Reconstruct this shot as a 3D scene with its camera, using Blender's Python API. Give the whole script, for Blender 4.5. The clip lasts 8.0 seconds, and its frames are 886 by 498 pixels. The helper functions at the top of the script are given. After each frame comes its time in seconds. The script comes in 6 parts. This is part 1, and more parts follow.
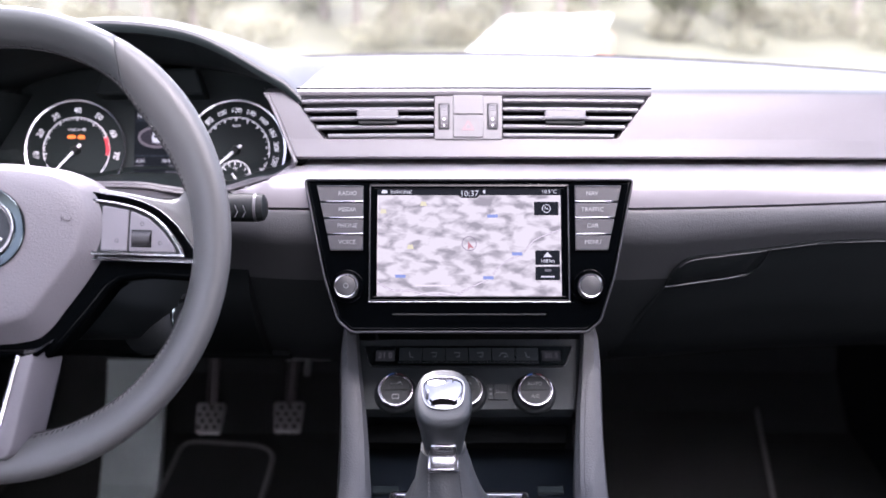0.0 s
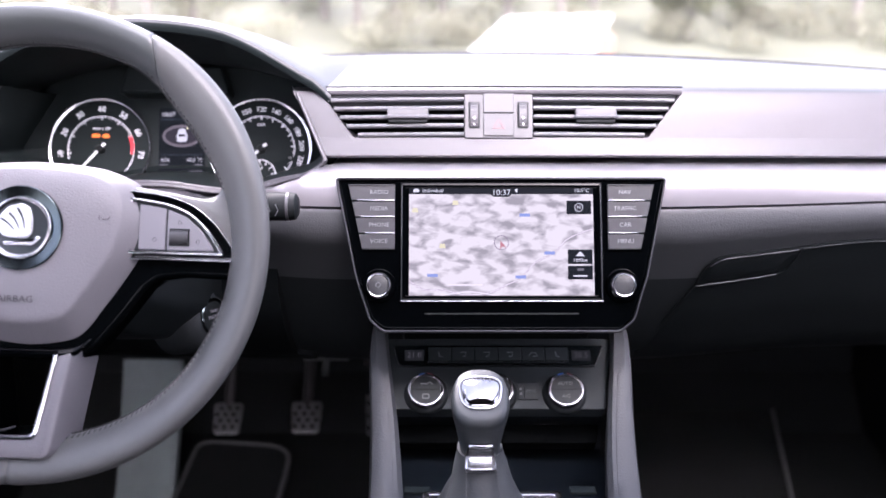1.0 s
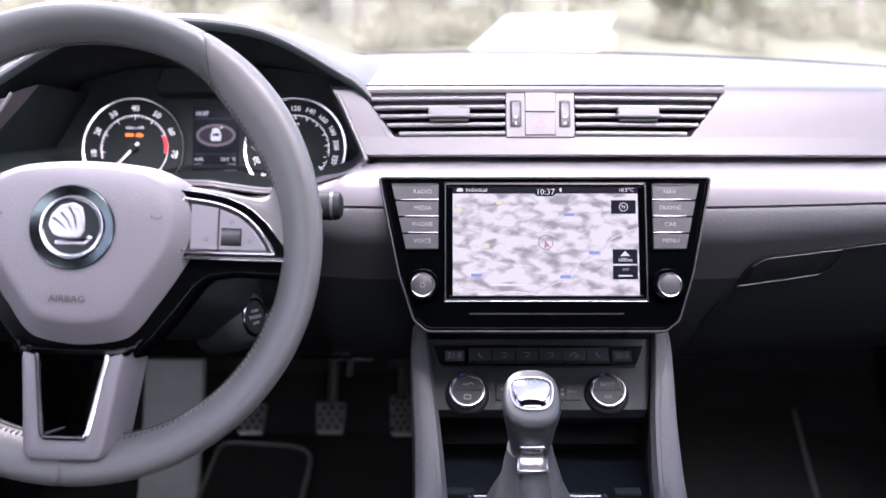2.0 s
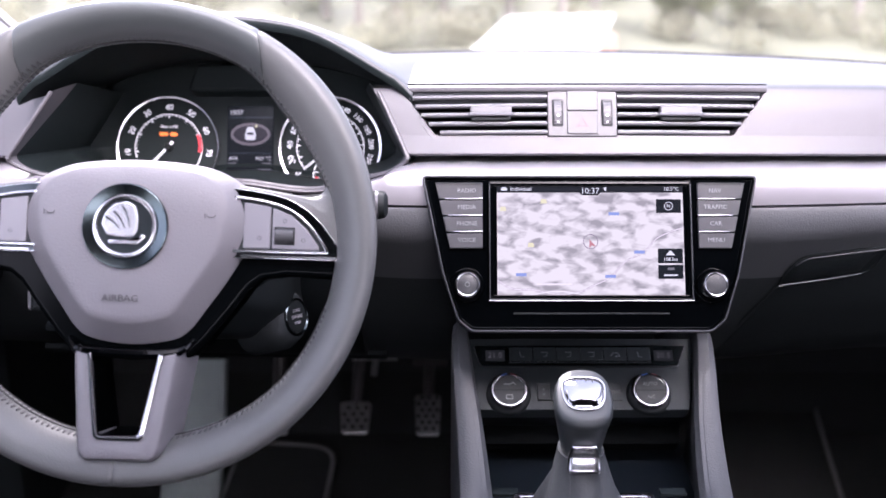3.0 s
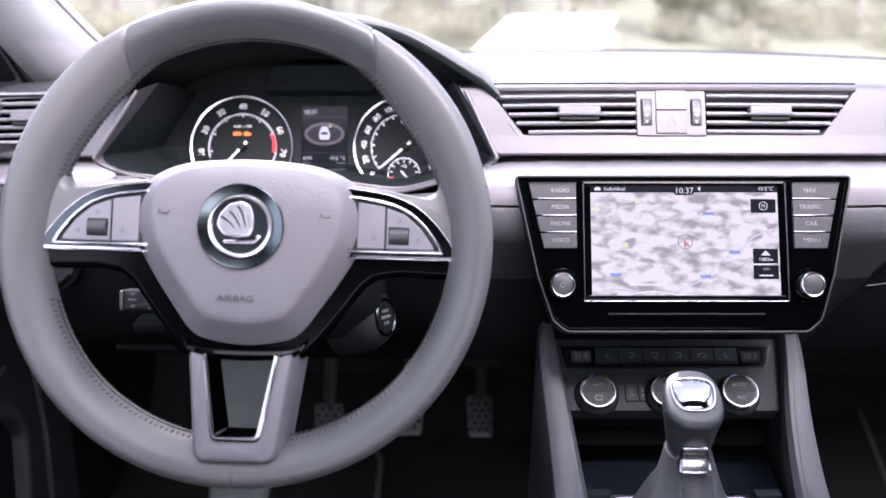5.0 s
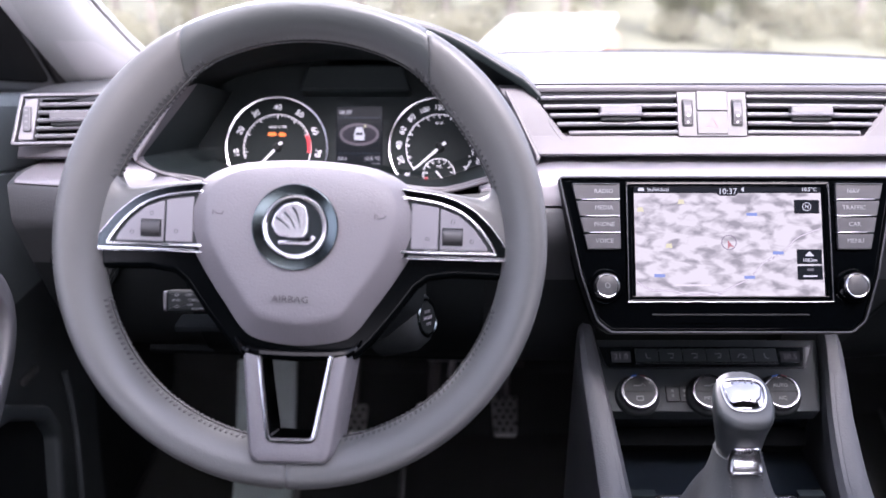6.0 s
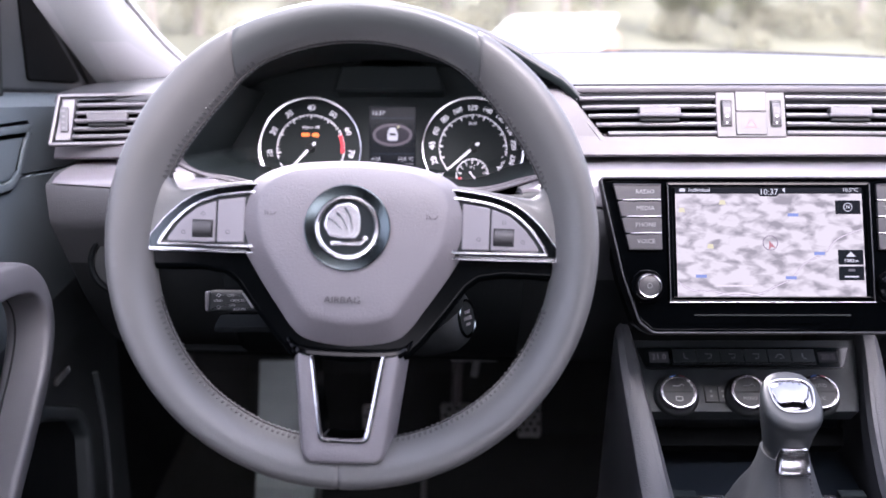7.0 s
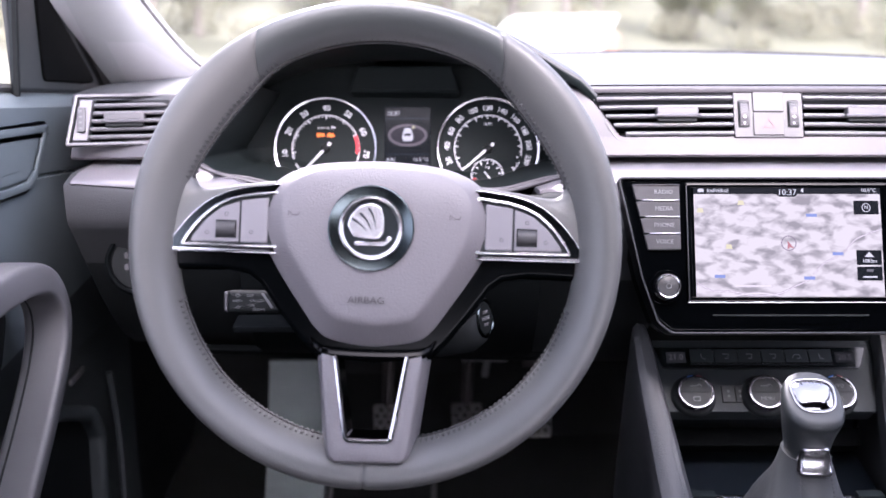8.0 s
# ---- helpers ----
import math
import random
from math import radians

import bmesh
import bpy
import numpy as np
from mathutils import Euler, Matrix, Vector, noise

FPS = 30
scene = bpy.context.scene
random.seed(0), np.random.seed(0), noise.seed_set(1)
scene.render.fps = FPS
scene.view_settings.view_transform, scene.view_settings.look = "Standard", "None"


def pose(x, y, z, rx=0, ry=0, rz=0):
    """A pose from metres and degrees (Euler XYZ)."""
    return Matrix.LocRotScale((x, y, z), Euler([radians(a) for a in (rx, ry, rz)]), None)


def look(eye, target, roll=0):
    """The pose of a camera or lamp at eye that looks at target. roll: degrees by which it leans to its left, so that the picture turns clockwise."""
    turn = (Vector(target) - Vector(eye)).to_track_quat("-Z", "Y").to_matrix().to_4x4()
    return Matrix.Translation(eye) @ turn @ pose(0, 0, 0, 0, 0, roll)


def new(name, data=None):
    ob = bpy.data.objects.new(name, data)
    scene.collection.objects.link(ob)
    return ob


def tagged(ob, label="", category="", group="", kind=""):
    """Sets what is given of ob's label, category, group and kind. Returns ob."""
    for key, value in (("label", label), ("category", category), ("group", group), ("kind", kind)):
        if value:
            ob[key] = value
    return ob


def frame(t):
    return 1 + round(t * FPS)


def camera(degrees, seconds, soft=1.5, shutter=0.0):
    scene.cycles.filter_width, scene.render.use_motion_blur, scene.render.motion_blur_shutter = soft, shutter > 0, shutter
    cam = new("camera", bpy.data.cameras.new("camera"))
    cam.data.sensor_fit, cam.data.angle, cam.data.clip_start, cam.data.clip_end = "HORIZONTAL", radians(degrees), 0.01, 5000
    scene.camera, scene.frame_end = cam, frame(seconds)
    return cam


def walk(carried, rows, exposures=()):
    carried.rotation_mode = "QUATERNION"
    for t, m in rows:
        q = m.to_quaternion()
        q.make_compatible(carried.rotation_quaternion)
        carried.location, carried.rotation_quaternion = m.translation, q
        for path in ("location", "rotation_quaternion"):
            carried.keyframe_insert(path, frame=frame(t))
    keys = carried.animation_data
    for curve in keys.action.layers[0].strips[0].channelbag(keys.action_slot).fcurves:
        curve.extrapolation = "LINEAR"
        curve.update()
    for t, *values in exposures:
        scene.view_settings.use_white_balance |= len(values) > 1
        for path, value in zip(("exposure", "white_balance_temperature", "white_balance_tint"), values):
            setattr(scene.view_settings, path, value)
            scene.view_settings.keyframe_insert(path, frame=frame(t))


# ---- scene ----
# Camera: a slider that glides from the middle of the car towards the driver's side.
cam = camera(50.0, 8.0)
EYE_X, EYE_Z, TILT = -0.027, 0.96, -20.0
PATH = [
    (0.0, 0.0000, 0.0000, 0.0000),
    (0.5, -0.0114, 0.0015, -0.0013),
    (1.0, -0.0294, 0.0031, -0.0020),
    (1.5, -0.0494, 0.0056, -0.0030),
    (3.0, -0.1095, 0.0115, -0.0060),
    (3.5, -0.1310, 0.0130, -0.0070),
    (4.0, -0.1554, 0.0145, -0.0073),
    (4.5, -0.1752, 0.0154, -0.0075),
    (6.0, -0.2333, 0.0159, -0.0068),
    (6.5, -0.2536, 0.0157, -0.0064),
    (7.0, -0.2708, 0.0153, -0.0061),
    (7.5, -0.2806, 0.0146, -0.0056),
    (8.0, -0.2878, 0.0144, -0.0055),
]
walk(cam, [(t, pose(EYE_X + x, y, EYE_Z + z, 90 + TILT, 0, 0)) for t, x, y, z in PATH],
     exposures=[(0.0, 3.65, 6100, 28), (8.0, 3.65, 6100, 28)])
cam.data.dof.use_dof = True
cam.data.dof.focus_distance = 0.82
cam.data.dof.aperture_fstop = 4.6

# ---- light: a bright overcast sky outside the car ----
world = bpy.data.worlds.new("overcast_sky")
scene.world = world
world.use_nodes = True
wn = world.node_tree.nodes
sky = wn.new("ShaderNodeTexSky")
sky.sky_type = "NISHITA"
sky.sun_disc = False
sky.sun_elevation, sky.sun_rotation = radians(48), radians(160)
sky.air_density, sky.dust_density = 1.0, 4.0
wn["Background"].inputs["Strength"].default_value = 0.12
haze = wn.new("ShaderNodeHueSaturation")
haze.inputs["Saturation"].default_value = 0.45
world.node_tree.links.new(sky.outputs["Color"], haze.inputs["Color"])
world.node_tree.links.new(haze.outputs["Color"], wn["Background"].inputs["Color"])
sun_data = bpy.data.lights.new("sun", "SUN")
sun_data.energy, sun_data.angle, sun_data.color = 1.5, radians(30), (1.0, 0.96, 0.9)
sun = new("sun", sun_data)
sun.matrix_world = look((0, 0, 0), (0.25, -0.62, -0.74))

# ---- materials ----


def material(name, colour, rough=0.5, metal=0.0, grain=0.0, grain_size=900.0, vary=0.12, vary_size=14.0, coat=0.0,
             emit=None, emit_strength=0.0, specular=0.5, fine_colour=0.0):
    """A surface with broad uneven tone, fine grain in the relief and a little uneven gloss."""
    m = bpy.data.materials.new(name)
    m.use_nodes = True
    nt = m.node_tree
    b = nt.nodes["Principled BSDF"]
    b.inputs["Metallic"].default_value = metal
    b.inputs["Specular IOR Level"].default_value = specular
    b.inputs["Coat Weight"].default_value = coat
    b.inputs["Coat Roughness"].default_value = 0.04
    tex = nt.nodes.new("ShaderNodeTexCoord")
    broad = nt.nodes.new("ShaderNodeTexNoise")
    broad.inputs["Scale"].default_value = vary_size
    broad.inputs["Detail"].default_value = 5.0
    nt.links.new(tex.outputs["Object"], broad.inputs["Vector"])
    fine = nt.nodes.new("ShaderNodeTexNoise")
    fine.inputs["Scale"].default_value = grain_size
    fine.inputs["Detail"].default_value = 2.0
    nt.links.new(tex.outputs["Object"], fine.inputs["Vector"])
    ramp = nt.nodes.new("ShaderNodeMapRange")
    ramp.inputs["To Min"].default_value = 1.0 - vary
    ramp.inputs["To Max"].default_value = 1.0 + vary
    nt.links.new(broad.outputs["Fac"], ramp.inputs["Value"])
    ramp2 = nt.nodes.new("ShaderNodeMapRange")
    ramp2.inputs["To Min"].default_value = 1.0 - fine_colour
    ramp2.inputs["To Max"].default_value = 1.0 + fine_colour
    nt.links.new(fine.outputs["Fac"], ramp2.inputs["Value"])
    both = nt.nodes.new("ShaderNodeMath")
    both.operation = "MULTIPLY"
    nt.links.new(ramp.outputs["Result"], both.inputs[0])
    nt.links.new(ramp2.outputs["Result"], both.inputs[1])
    tint = nt.nodes.new("ShaderNodeVectorMath")
    tint.operation = "SCALE"
    tint.inputs[0].default_value = colour
    nt.links.new(both.outputs[0], tint.inputs["Scale"])
    nt.links.new(tint.outputs["Vector"], b.inputs["Base Color"])
    gloss = nt.nodes.new("ShaderNodeMapRange")
    gloss.inputs["To Min"].default_value = max(0.02, rough * 0.88)
    gloss.inputs["To Max"].default_value = min(1.0, rough * 1.12)
    nt.links.new(broad.outputs["Fac"], gloss.inputs["Value"])
    nt.links.new(gloss.outputs["Result"], b.inputs["Roughness"])
    if grain:
        bump = nt.nodes.new("ShaderNodeBump")
        bump.inputs["Strength"].default_value = grain
        bump.inputs["Distance"].default_value = 0.0006
        nt.links.new(fine.outputs["Fac"], bump.inputs["Height"])
        nt.links.new(bump.outputs["Normal"], b.inputs["Normal"])
    if emit:
        b.inputs["Emission Color"].default_value = (*emit, 1)
        b.inputs["Emission Strength"].default_value = emit_strength
    return m


SOFT = material("charcoal_soft_plastic", (0.0385, 0.0405, 0.043), 0.48, grain=0.55, grain_size=650)
DARK = material("black_hard_plastic", (0.0045, 0.0062, 0.0066), 0.6, grain=0.4, specular=0.22, grain_size=800)
LEATHER = material("charcoal_leather", (0.078, 0.079, 0.078), 0.40, grain=0.32, grain_size=900, vary=0.18, specular=0.5)
# Smooth leather of the rim's top; its darker tone holds the shading there.
SMOOTHLEATHER = material("shaded_smooth_leather", (0.049, 0.055, 0.056), 0.36, grain=0.25, grain_size=900, vary=0.16, specular=0.7)
BOOTSKIN = material("soft_boot_leather", (0.040, 0.044, 0.046), 0.5, grain=0.4, grain_size=500, vary=0.25, vary_size=30)
PADMAT = material("grained_airbag_plastic", (0.128, 0.122, 0.130), 0.46, grain=0.55, grain_size=700)
TRIM = material("satin_silver_trim", (0.214, 0.203, 0.215), 0.36, metal=0.35, grain=0.12, grain_size=1500, vary=0.06)
FASCIA = material("grey_fascia_plastic", (0.056, 0.0525, 0.057), 0.40, grain=0.22, grain_size=1200)
PIANO = material("piano_black", (0.0006, 0.0008, 0.0010), 0.05, vary=0.3, specular=0.12)
CHROME = material("chrome", (0.80, 0.80, 0.82), 0.09, metal=1.0, vary=0.04)
SATIN = material("satin_chrome", (0.62, 0.62, 0.64), 0.24, metal=1.0, vary=0.05)
BUTTON = material("grey_button_plastic", (0.052, 0.051, 0.056), 0.38, grain=0.2, grain_size=1200)
SWITCH = material("pale_switch_plastic", (0.15, 0.146, 0.158), 0.40, grain=0.2, grain_size=1200)
CARPET = material("black_carpet", (0.0040, 0.0051, 0.0055), 0.95, grain=1.0, grain_size=700, vary=0.35, fine_colour=0.4)
PIPING = material("grey_mat_piping", (0.10, 0.10, 0.10), 0.8, grain=0.6, grain_size=900)
RUBBER = material("dark_rubber", (0.02, 0.02, 0.02), 0.7, grain=0.5)
PEDAL = material("brushed_pedal_steel", (0.40, 0.39, 0.385), 0.30, metal=0.95, grain=0.2, vary=0.2, vary_size=60)
PEDALARM = material("dark_pedal_steel", (0.03, 0.026, 0.026), 0.5, metal=0.4)
LINING = material("pale_grey_woven_lining", (0.56, 0.55, 0.56), 0.85, grain=0.5, grain_size=1100)
THREAD = material("dark_grey_thread", (0.050, 0.051, 0.052), 0.7)
MATTBLACK = material("matt_black_plastic", (0.0012, 0.0016, 0.0017), 0.9, grain=0.3, specular=0.06)
DIAL = material("black_dial_face", (0.0062, 0.0102, 0.0102), 0.55, vary=0.12, specular=0.16)
FUNNEL = material("black_instrument_plastic", (0.0086, 0.0126, 0.0128), 0.6, grain=0.3, specular=0.16)
WHITE = material("white_print", (0.70, 0.70, 0.72), 0.5, emit=(0.95, 0.97, 1.0), emit_strength=0.06)
GREYPRINT = material("pale_grey_print", (0.11, 0.115, 0.12), 0.5)
RED = material("red_print", (0.55, 0.01, 0.02), 0.5, emit=(1.0, 0.03, 0.05), emit_strength=0.03)
PALERED = material("pale_red_print", (0.12, 0.045, 0.055), 0.45)
AMBER = material("amber_warning_lamp", (0.4, 0.1, 0.01), 0.5, emit=(1.0, 0.2, 0.02), emit_strength=0.12)
BLUEMARK = material("blue_mark", (0.02, 0.10, 0.35), 0.4)
ROOFWHITE = material("white_sheet_roof", (0.62, 0.61, 0.60), 0.6, vary=0.05, vary_size=1)
HUTWALL = material("weathered_boards", (0.30, 0.17, 0.12), 0.8, vary=0.3, vary_size=3)
GRASS = material("dry_meadow", (0.068, 0.070, 0.042), 0.95, vary=0.5, vary_size=0.5)
BARK = material("brown_bark", (0.16, 0.145, 0.125), 0.9, grain=1.0, grain_size=30, vary=0.4, vary_size=3)
LEAVES = material("mixed_foliage", (0.185, 0.190, 0.125), 0.8, vary=0.4, vary_size=0.6)
LEAVES2 = material("pale_foliage", (0.225, 0.222, 0.160), 0.8, vary=0.4, vary_size=0.6)
for leafy in (LEAVES, LEAVES2):
    # thin leaves let half of the light through
    nt = leafy.node_tree
    b = nt.nodes["Principled BSDF"]
    through_leaf, both = nt.nodes.new("ShaderNodeBsdfTranslucent"), nt.nodes.new("ShaderNodeMixShader")
    nt.links.new(b.inputs["Base Color"].links[0].from_socket, through_leaf.inputs["Color"])
    nt.links.new(b.outputs["BSDF"], both.inputs[1])
    nt.links.new(through_leaf.outputs["BSDF"], both.inputs[2])
    nt.links.new(both.outputs["Shader"], nt.nodes["Material Output"].inputs["Surface"])


def display(name, colour, strength):
    """A lit screen area: a flat panel that gives off its own light behind a dark glossy cover."""
    m = material(name, (0.003, 0.003, 0.004), 0.16, emit=colour, emit_strength=strength, vary=0.05, specular=0.06)
    return m


LCD = display("display_dark", (0.016, 0.022, 0.026), 0.05)
LCDBRIGHT = display("display_white", (0.9, 0.92, 1.0), 0.075)
LCDREAD = display("display_readout_figures", (0.20, 0.20, 0.22), 0.025)
LCDGREY = display("display_grey", (0.4, 0.4, 0.45), 0.040)
LCDBLUE = display("display_blue", (0.38, 0.50, 0.95), 0.062)
LCDYELLOW = display("display_yellow", (0.95, 0.92, 0.62), 0.072)
LCDRED = display("display_red", (0.85, 0.38, 0.42), 0.055)
LCDBLUEGREY = display("display_blue_grey", (0.16, 0.20, 0.26), 0.030)
LCDSHADE = display("display_shaded_disc", (0.13, 0.12, 0.15), 0.030)
LCDROSE = display("display_rose_ring", (0.50, 0.44, 0.50), 0.034)
LCDROAD = display("display_road", (0.95, 0.91, 0.96), 0.078)
LCDPURPLE = display("display_road_edge", (0.45, 0.38, 0.48), 0.055)


def map_display():
    """The lit relief map: pale hills with grey shaded slopes."""
    m = display("display_map", (1, 1, 1), 0.080)
    nt = m.node_tree
    b = nt.nodes["Principled BSDF"]
    tex = nt.nodes.new("ShaderNodeTexCoord")
    mapping = nt.nodes.new("ShaderNodeMapping")
    mapping.inputs["Scale"].default_value = (36, 70, 1)
    mapping.inputs["Rotation"].default_value = (0, 0, radians(-24))
    hills = nt.nodes.new("ShaderNodeTexNoise")
    hills.inputs["Scale"].default_value = 1.6
    hills.inputs["Detail"].default_value = 3.0
    hills.inputs["Roughness"].default_value = 0.45
    hills.inputs["Distortion"].default_value = 0.35
    ramp = nt.nodes.new("ShaderNodeValToRGB")
    ramp.color_ramp.elements[0].position, ramp.color_ramp.elements[0].color = 0.36, (0.39, 0.38, 0.40, 1)
    ramp.color_ramp.elements[1].position, ramp.color_ramp.elements[1].color = 0.55, (0.86, 0.835, 0.85, 1)
    nt.links.new(tex.outputs["Object"], mapping.inputs["Vector"])
    nt.links.new(mapping.outputs["Vector"], hills.inputs["Vector"])
    nt.links.new(hills.outputs["Fac"], ramp.inputs["Fac"])
    nt.links.new(ramp.outputs["Color"], b.inputs["Emission Color"])
    return m


LCDMAP = map_display()


def glass_material():
    m = bpy.data.materials.new("window_glass")
    m.use_nodes = True
    nt = m.node_tree
    nt.nodes.remove(nt.nodes["Principled BSDF"])
    clear = nt.nodes.new("ShaderNodeBsdfTransparent")
    clear.inputs["Color"].default_value = (0.93, 0.95, 0.94, 1)
    gloss = nt.nodes.new("ShaderNodeBsdfGlossy")
    gloss.inputs["Roughness"].default_value = 0.02
    mix = nt.nodes.new("ShaderNodeMixShader")
    mix.inputs["Fac"].default_value = 0.04
    nt.links.new(clear.outputs["BSDF"], mix.inputs[1])
    nt.links.new(gloss.outputs["BSDF"], mix.inputs[2])
    nt.links.new(mix.outputs["Shader"], nt.nodes["Material Output"].inputs["Surface"])
    return m


GLASS = glass_material()

# ---- shape tools ----


def finish(bm, name, mat, sharp=38):
    bmesh.ops.recalc_face_normals(bm, faces=bm.faces[:])
    me = bpy.data.meshes.new(name)
    bm.to_mesh(me)
    bm.free()
    me.materials.append(mat)
    me.polygons.foreach_set("use_smooth", [True] * len(me.polygons))
    me.set_sharp_from_angle(angle=radians(sharp))
    return me


def part(name, bm, mat, parent=None, label="", sharp=38):
    ob = new(name, finish(bm, name, mat, sharp))
    if parent is not None:
        ob.parent = parent
    if label:
        tagged(ob, label)
    return ob


def thing(name, m, label, category, group="", kind=""):
    ob = new(name)
    ob.empty_display_size = 0.02
    ob.matrix_world = m
    return tagged(ob, label, category, group, kind)


def tilted(x, y, z, lean, turn=0.0):
    """A frame whose local x runs right, y up along a panel that leans back, z out of it towards the cabin."""
    return pose(x, y, z, 90 - lean, 0, turn)


def loft(rows, bm=None, closed=False, loop=False):
    """Quads between rows of points; closed: each row is a ring; loop: the last row joins the first."""
    bm = bm or bmesh.new()
    vs = [[bm.verts.new(p) for p in row] for row in rows]
    n = len(rows[0])
    for i in range(len(vs) if loop else len(vs) - 1):
        a, b = vs[i], vs[(i + 1) % len(vs)]
        for j in range(n if closed else n - 1):
            k = (j + 1) % n
            bm.faces.new((a[j], a[k], b[k], b[j]))
    return bm, vs


def thick(rows, depth, bm=None):
    """A curved sheet with thickness: the rows, and the same rows pushed back by depth (a vector), with edges closed."""
    d = Vector(depth)
    bm, front = loft(rows, bm)
    back = [[bm.verts.new(v.co + d) for v in row] for row in front]
    for i in range(len(back) - 1):
        for j in range(len(back[0]) - 1):
            bm.faces.new((back[i][j], back[i + 1][j], back[i + 1][j + 1], back[i][j + 1]))
    edge_f = front[0] + [r[-1] for r in front[1:]] + front[-1][-2::-1] + [r[0] for r in front[-2:0:-1]]
    edge_b = back[0] + [r[-1] for r in back[1:]] + back[-1][-2::-1] + [r[0] for r in back[-2:0:-1]]
    for i in range(len(edge_f)):
        k = (i + 1) % len(edge_f)
        bm.faces.new((edge_f[i], edge_f[k], edge_b[k], edge_b[i]))
    return bm


def area(o):
    return 0.5 * sum(o[i][0] * o[(i + 1) % len(o)][1] - o[(i + 1) % len(o)][0] * o[i][1] for i in range(len(o)))


def inset(o, d):
    """The outline pulled inwards by d (outwards if negative)."""
    out, n = [], len(o)
    s = 1 if area(o) > 0 else -1
    for i in range(n):
        p, q, r = Vector(o[i - 1]), Vector(o[i]), Vector(o[(i + 1) % n])
        a, b = (q - p), (r - q)
        if a.length < 1e-9 or b.length < 1e-9:
            out.append((q.x, q.y))
            continue
        a.normalize(), b.normalize()
        na, nb = Vector((-a.y, a.x)) * s, Vector((-b.y, b.x)) * s
        m = na + nb
        k = max(0.35, 1 + na.dot(nb))
        v = q + m * (d / k)
        out.append((v.x, v.y))
    return out


def rounded(o, r, n=4):
    """The outline with its corners filleted; r: one radius or one for each corner."""
    out, m = [], len(o)
    for i in range(m):
        p, q, s = Vector(o[i - 1]), Vector(o[i]), Vector(o[(i + 1) % m])
        rad = r[i] if isinstance(r, (list, tuple)) else r
        a, b = p - q, s - q
        half = a.angle(b) / 2
        if rad <= 0 or half > 1.55:
            out.append((q.x, q.y))
            continue
        t = min(rad / math.tan(half), 0.48 * a.length, 0.48 * b.length)
        e, f = q + a.normalized() * t, q + b.normalized() * t
        for k in range(n + 1):
            u = k / n
            v = e * (1 - u) ** 2 + q * 2 * u * (1 - u) + f * u * u
            out.append((v.x, v.y))
    return out


def circle(r, n=32, cx=0.0, cy=0.0, ry=None):
    ry = ry or r
    return [(cx + r * math.cos(2 * math.pi * i / n), cy + ry * math.sin(2 * math.pi * i / n)) for i in range(n)]


def box2(x0, y0, x1, y1):
    return [(x0, y0), (x1, y0), (x1, y1), (x0, y1)]


def prism(o, z0, z1, b=0.0, n=3, bm=None):
    """An outline raised from z0 to z1 with a rounded upper edge of radius b."""
    bm = bm or bmesh.new()
    rings = [[(x, y, z0) for x, y in o], [(x, y, z1 - b) for x, y in o]]
    if b > 0:
        for k in range(1, n + 1):
            a = math.pi / 2 * k / n
            rings.append([(x, y, z1 - b + b * math.sin(a)) for x, y in inset(o, b * (1 - math.cos(a)))])
        rings.append([(x, y, z1) for x, y in inset(o, b * 1.15)])
    bm, vs = loft(rings, bm, closed=True)
    bm.faces.new(vs[-1])
    bm.faces.new(vs[0][::-1])
    return bm


def hoop(o, w, z0, z1, b=0.0, bm=None):
    """A frame that follows an outline, w wide inwards."""
    i = inset(o, w)
    rings = [[(x, y, z0) for x, y in o], [(x, y, z1 - b) for x, y in o]]
    if b:
        n = 4 if b > 0.004 else 2
        arc = [(b * (1 - math.cos(math.pi / 2 * k / n)), z1 - b + b * math.sin(math.pi / 2 * k / n)) for k in range(1, n + 1)]
        rings += [[(x, y, z) for x, y in inset(o, d)] for d, z in arc]
        rings += [[(x, y, z) for x, y in inset(o, w - d)] for d, z in arc[::-1]]
    rings += [[(x, y, z1 - b) for x, y in i], [(x, y, z0) for x, y in i]]
    bm, _ = loft(rings, bm, closed=True, loop=True)
    return bm


def lathe(profile, n=32, bm=None):
    """A turned form about local z: (radius, height) pairs, closed where the radius is 0."""
    bm = bm or bmesh.new()
    rows = []
    for r, h in profile:
        rows.append([(r * math.cos(2 * math.pi * i / n), r * math.sin(2 * math.pi * i / n), h) for i in range(n)])
    bm, vs = loft(rows, bm, closed=True)
    for row, (r, h) in ((vs[0], profile[0]), (vs[-1], profile[-1])):
        if r < 1e-6:
            bmesh.ops.pointmerge(bm, verts=row, merge_co=(0, 0, h))
        else:
            bm.faces.new(row)
    return bm


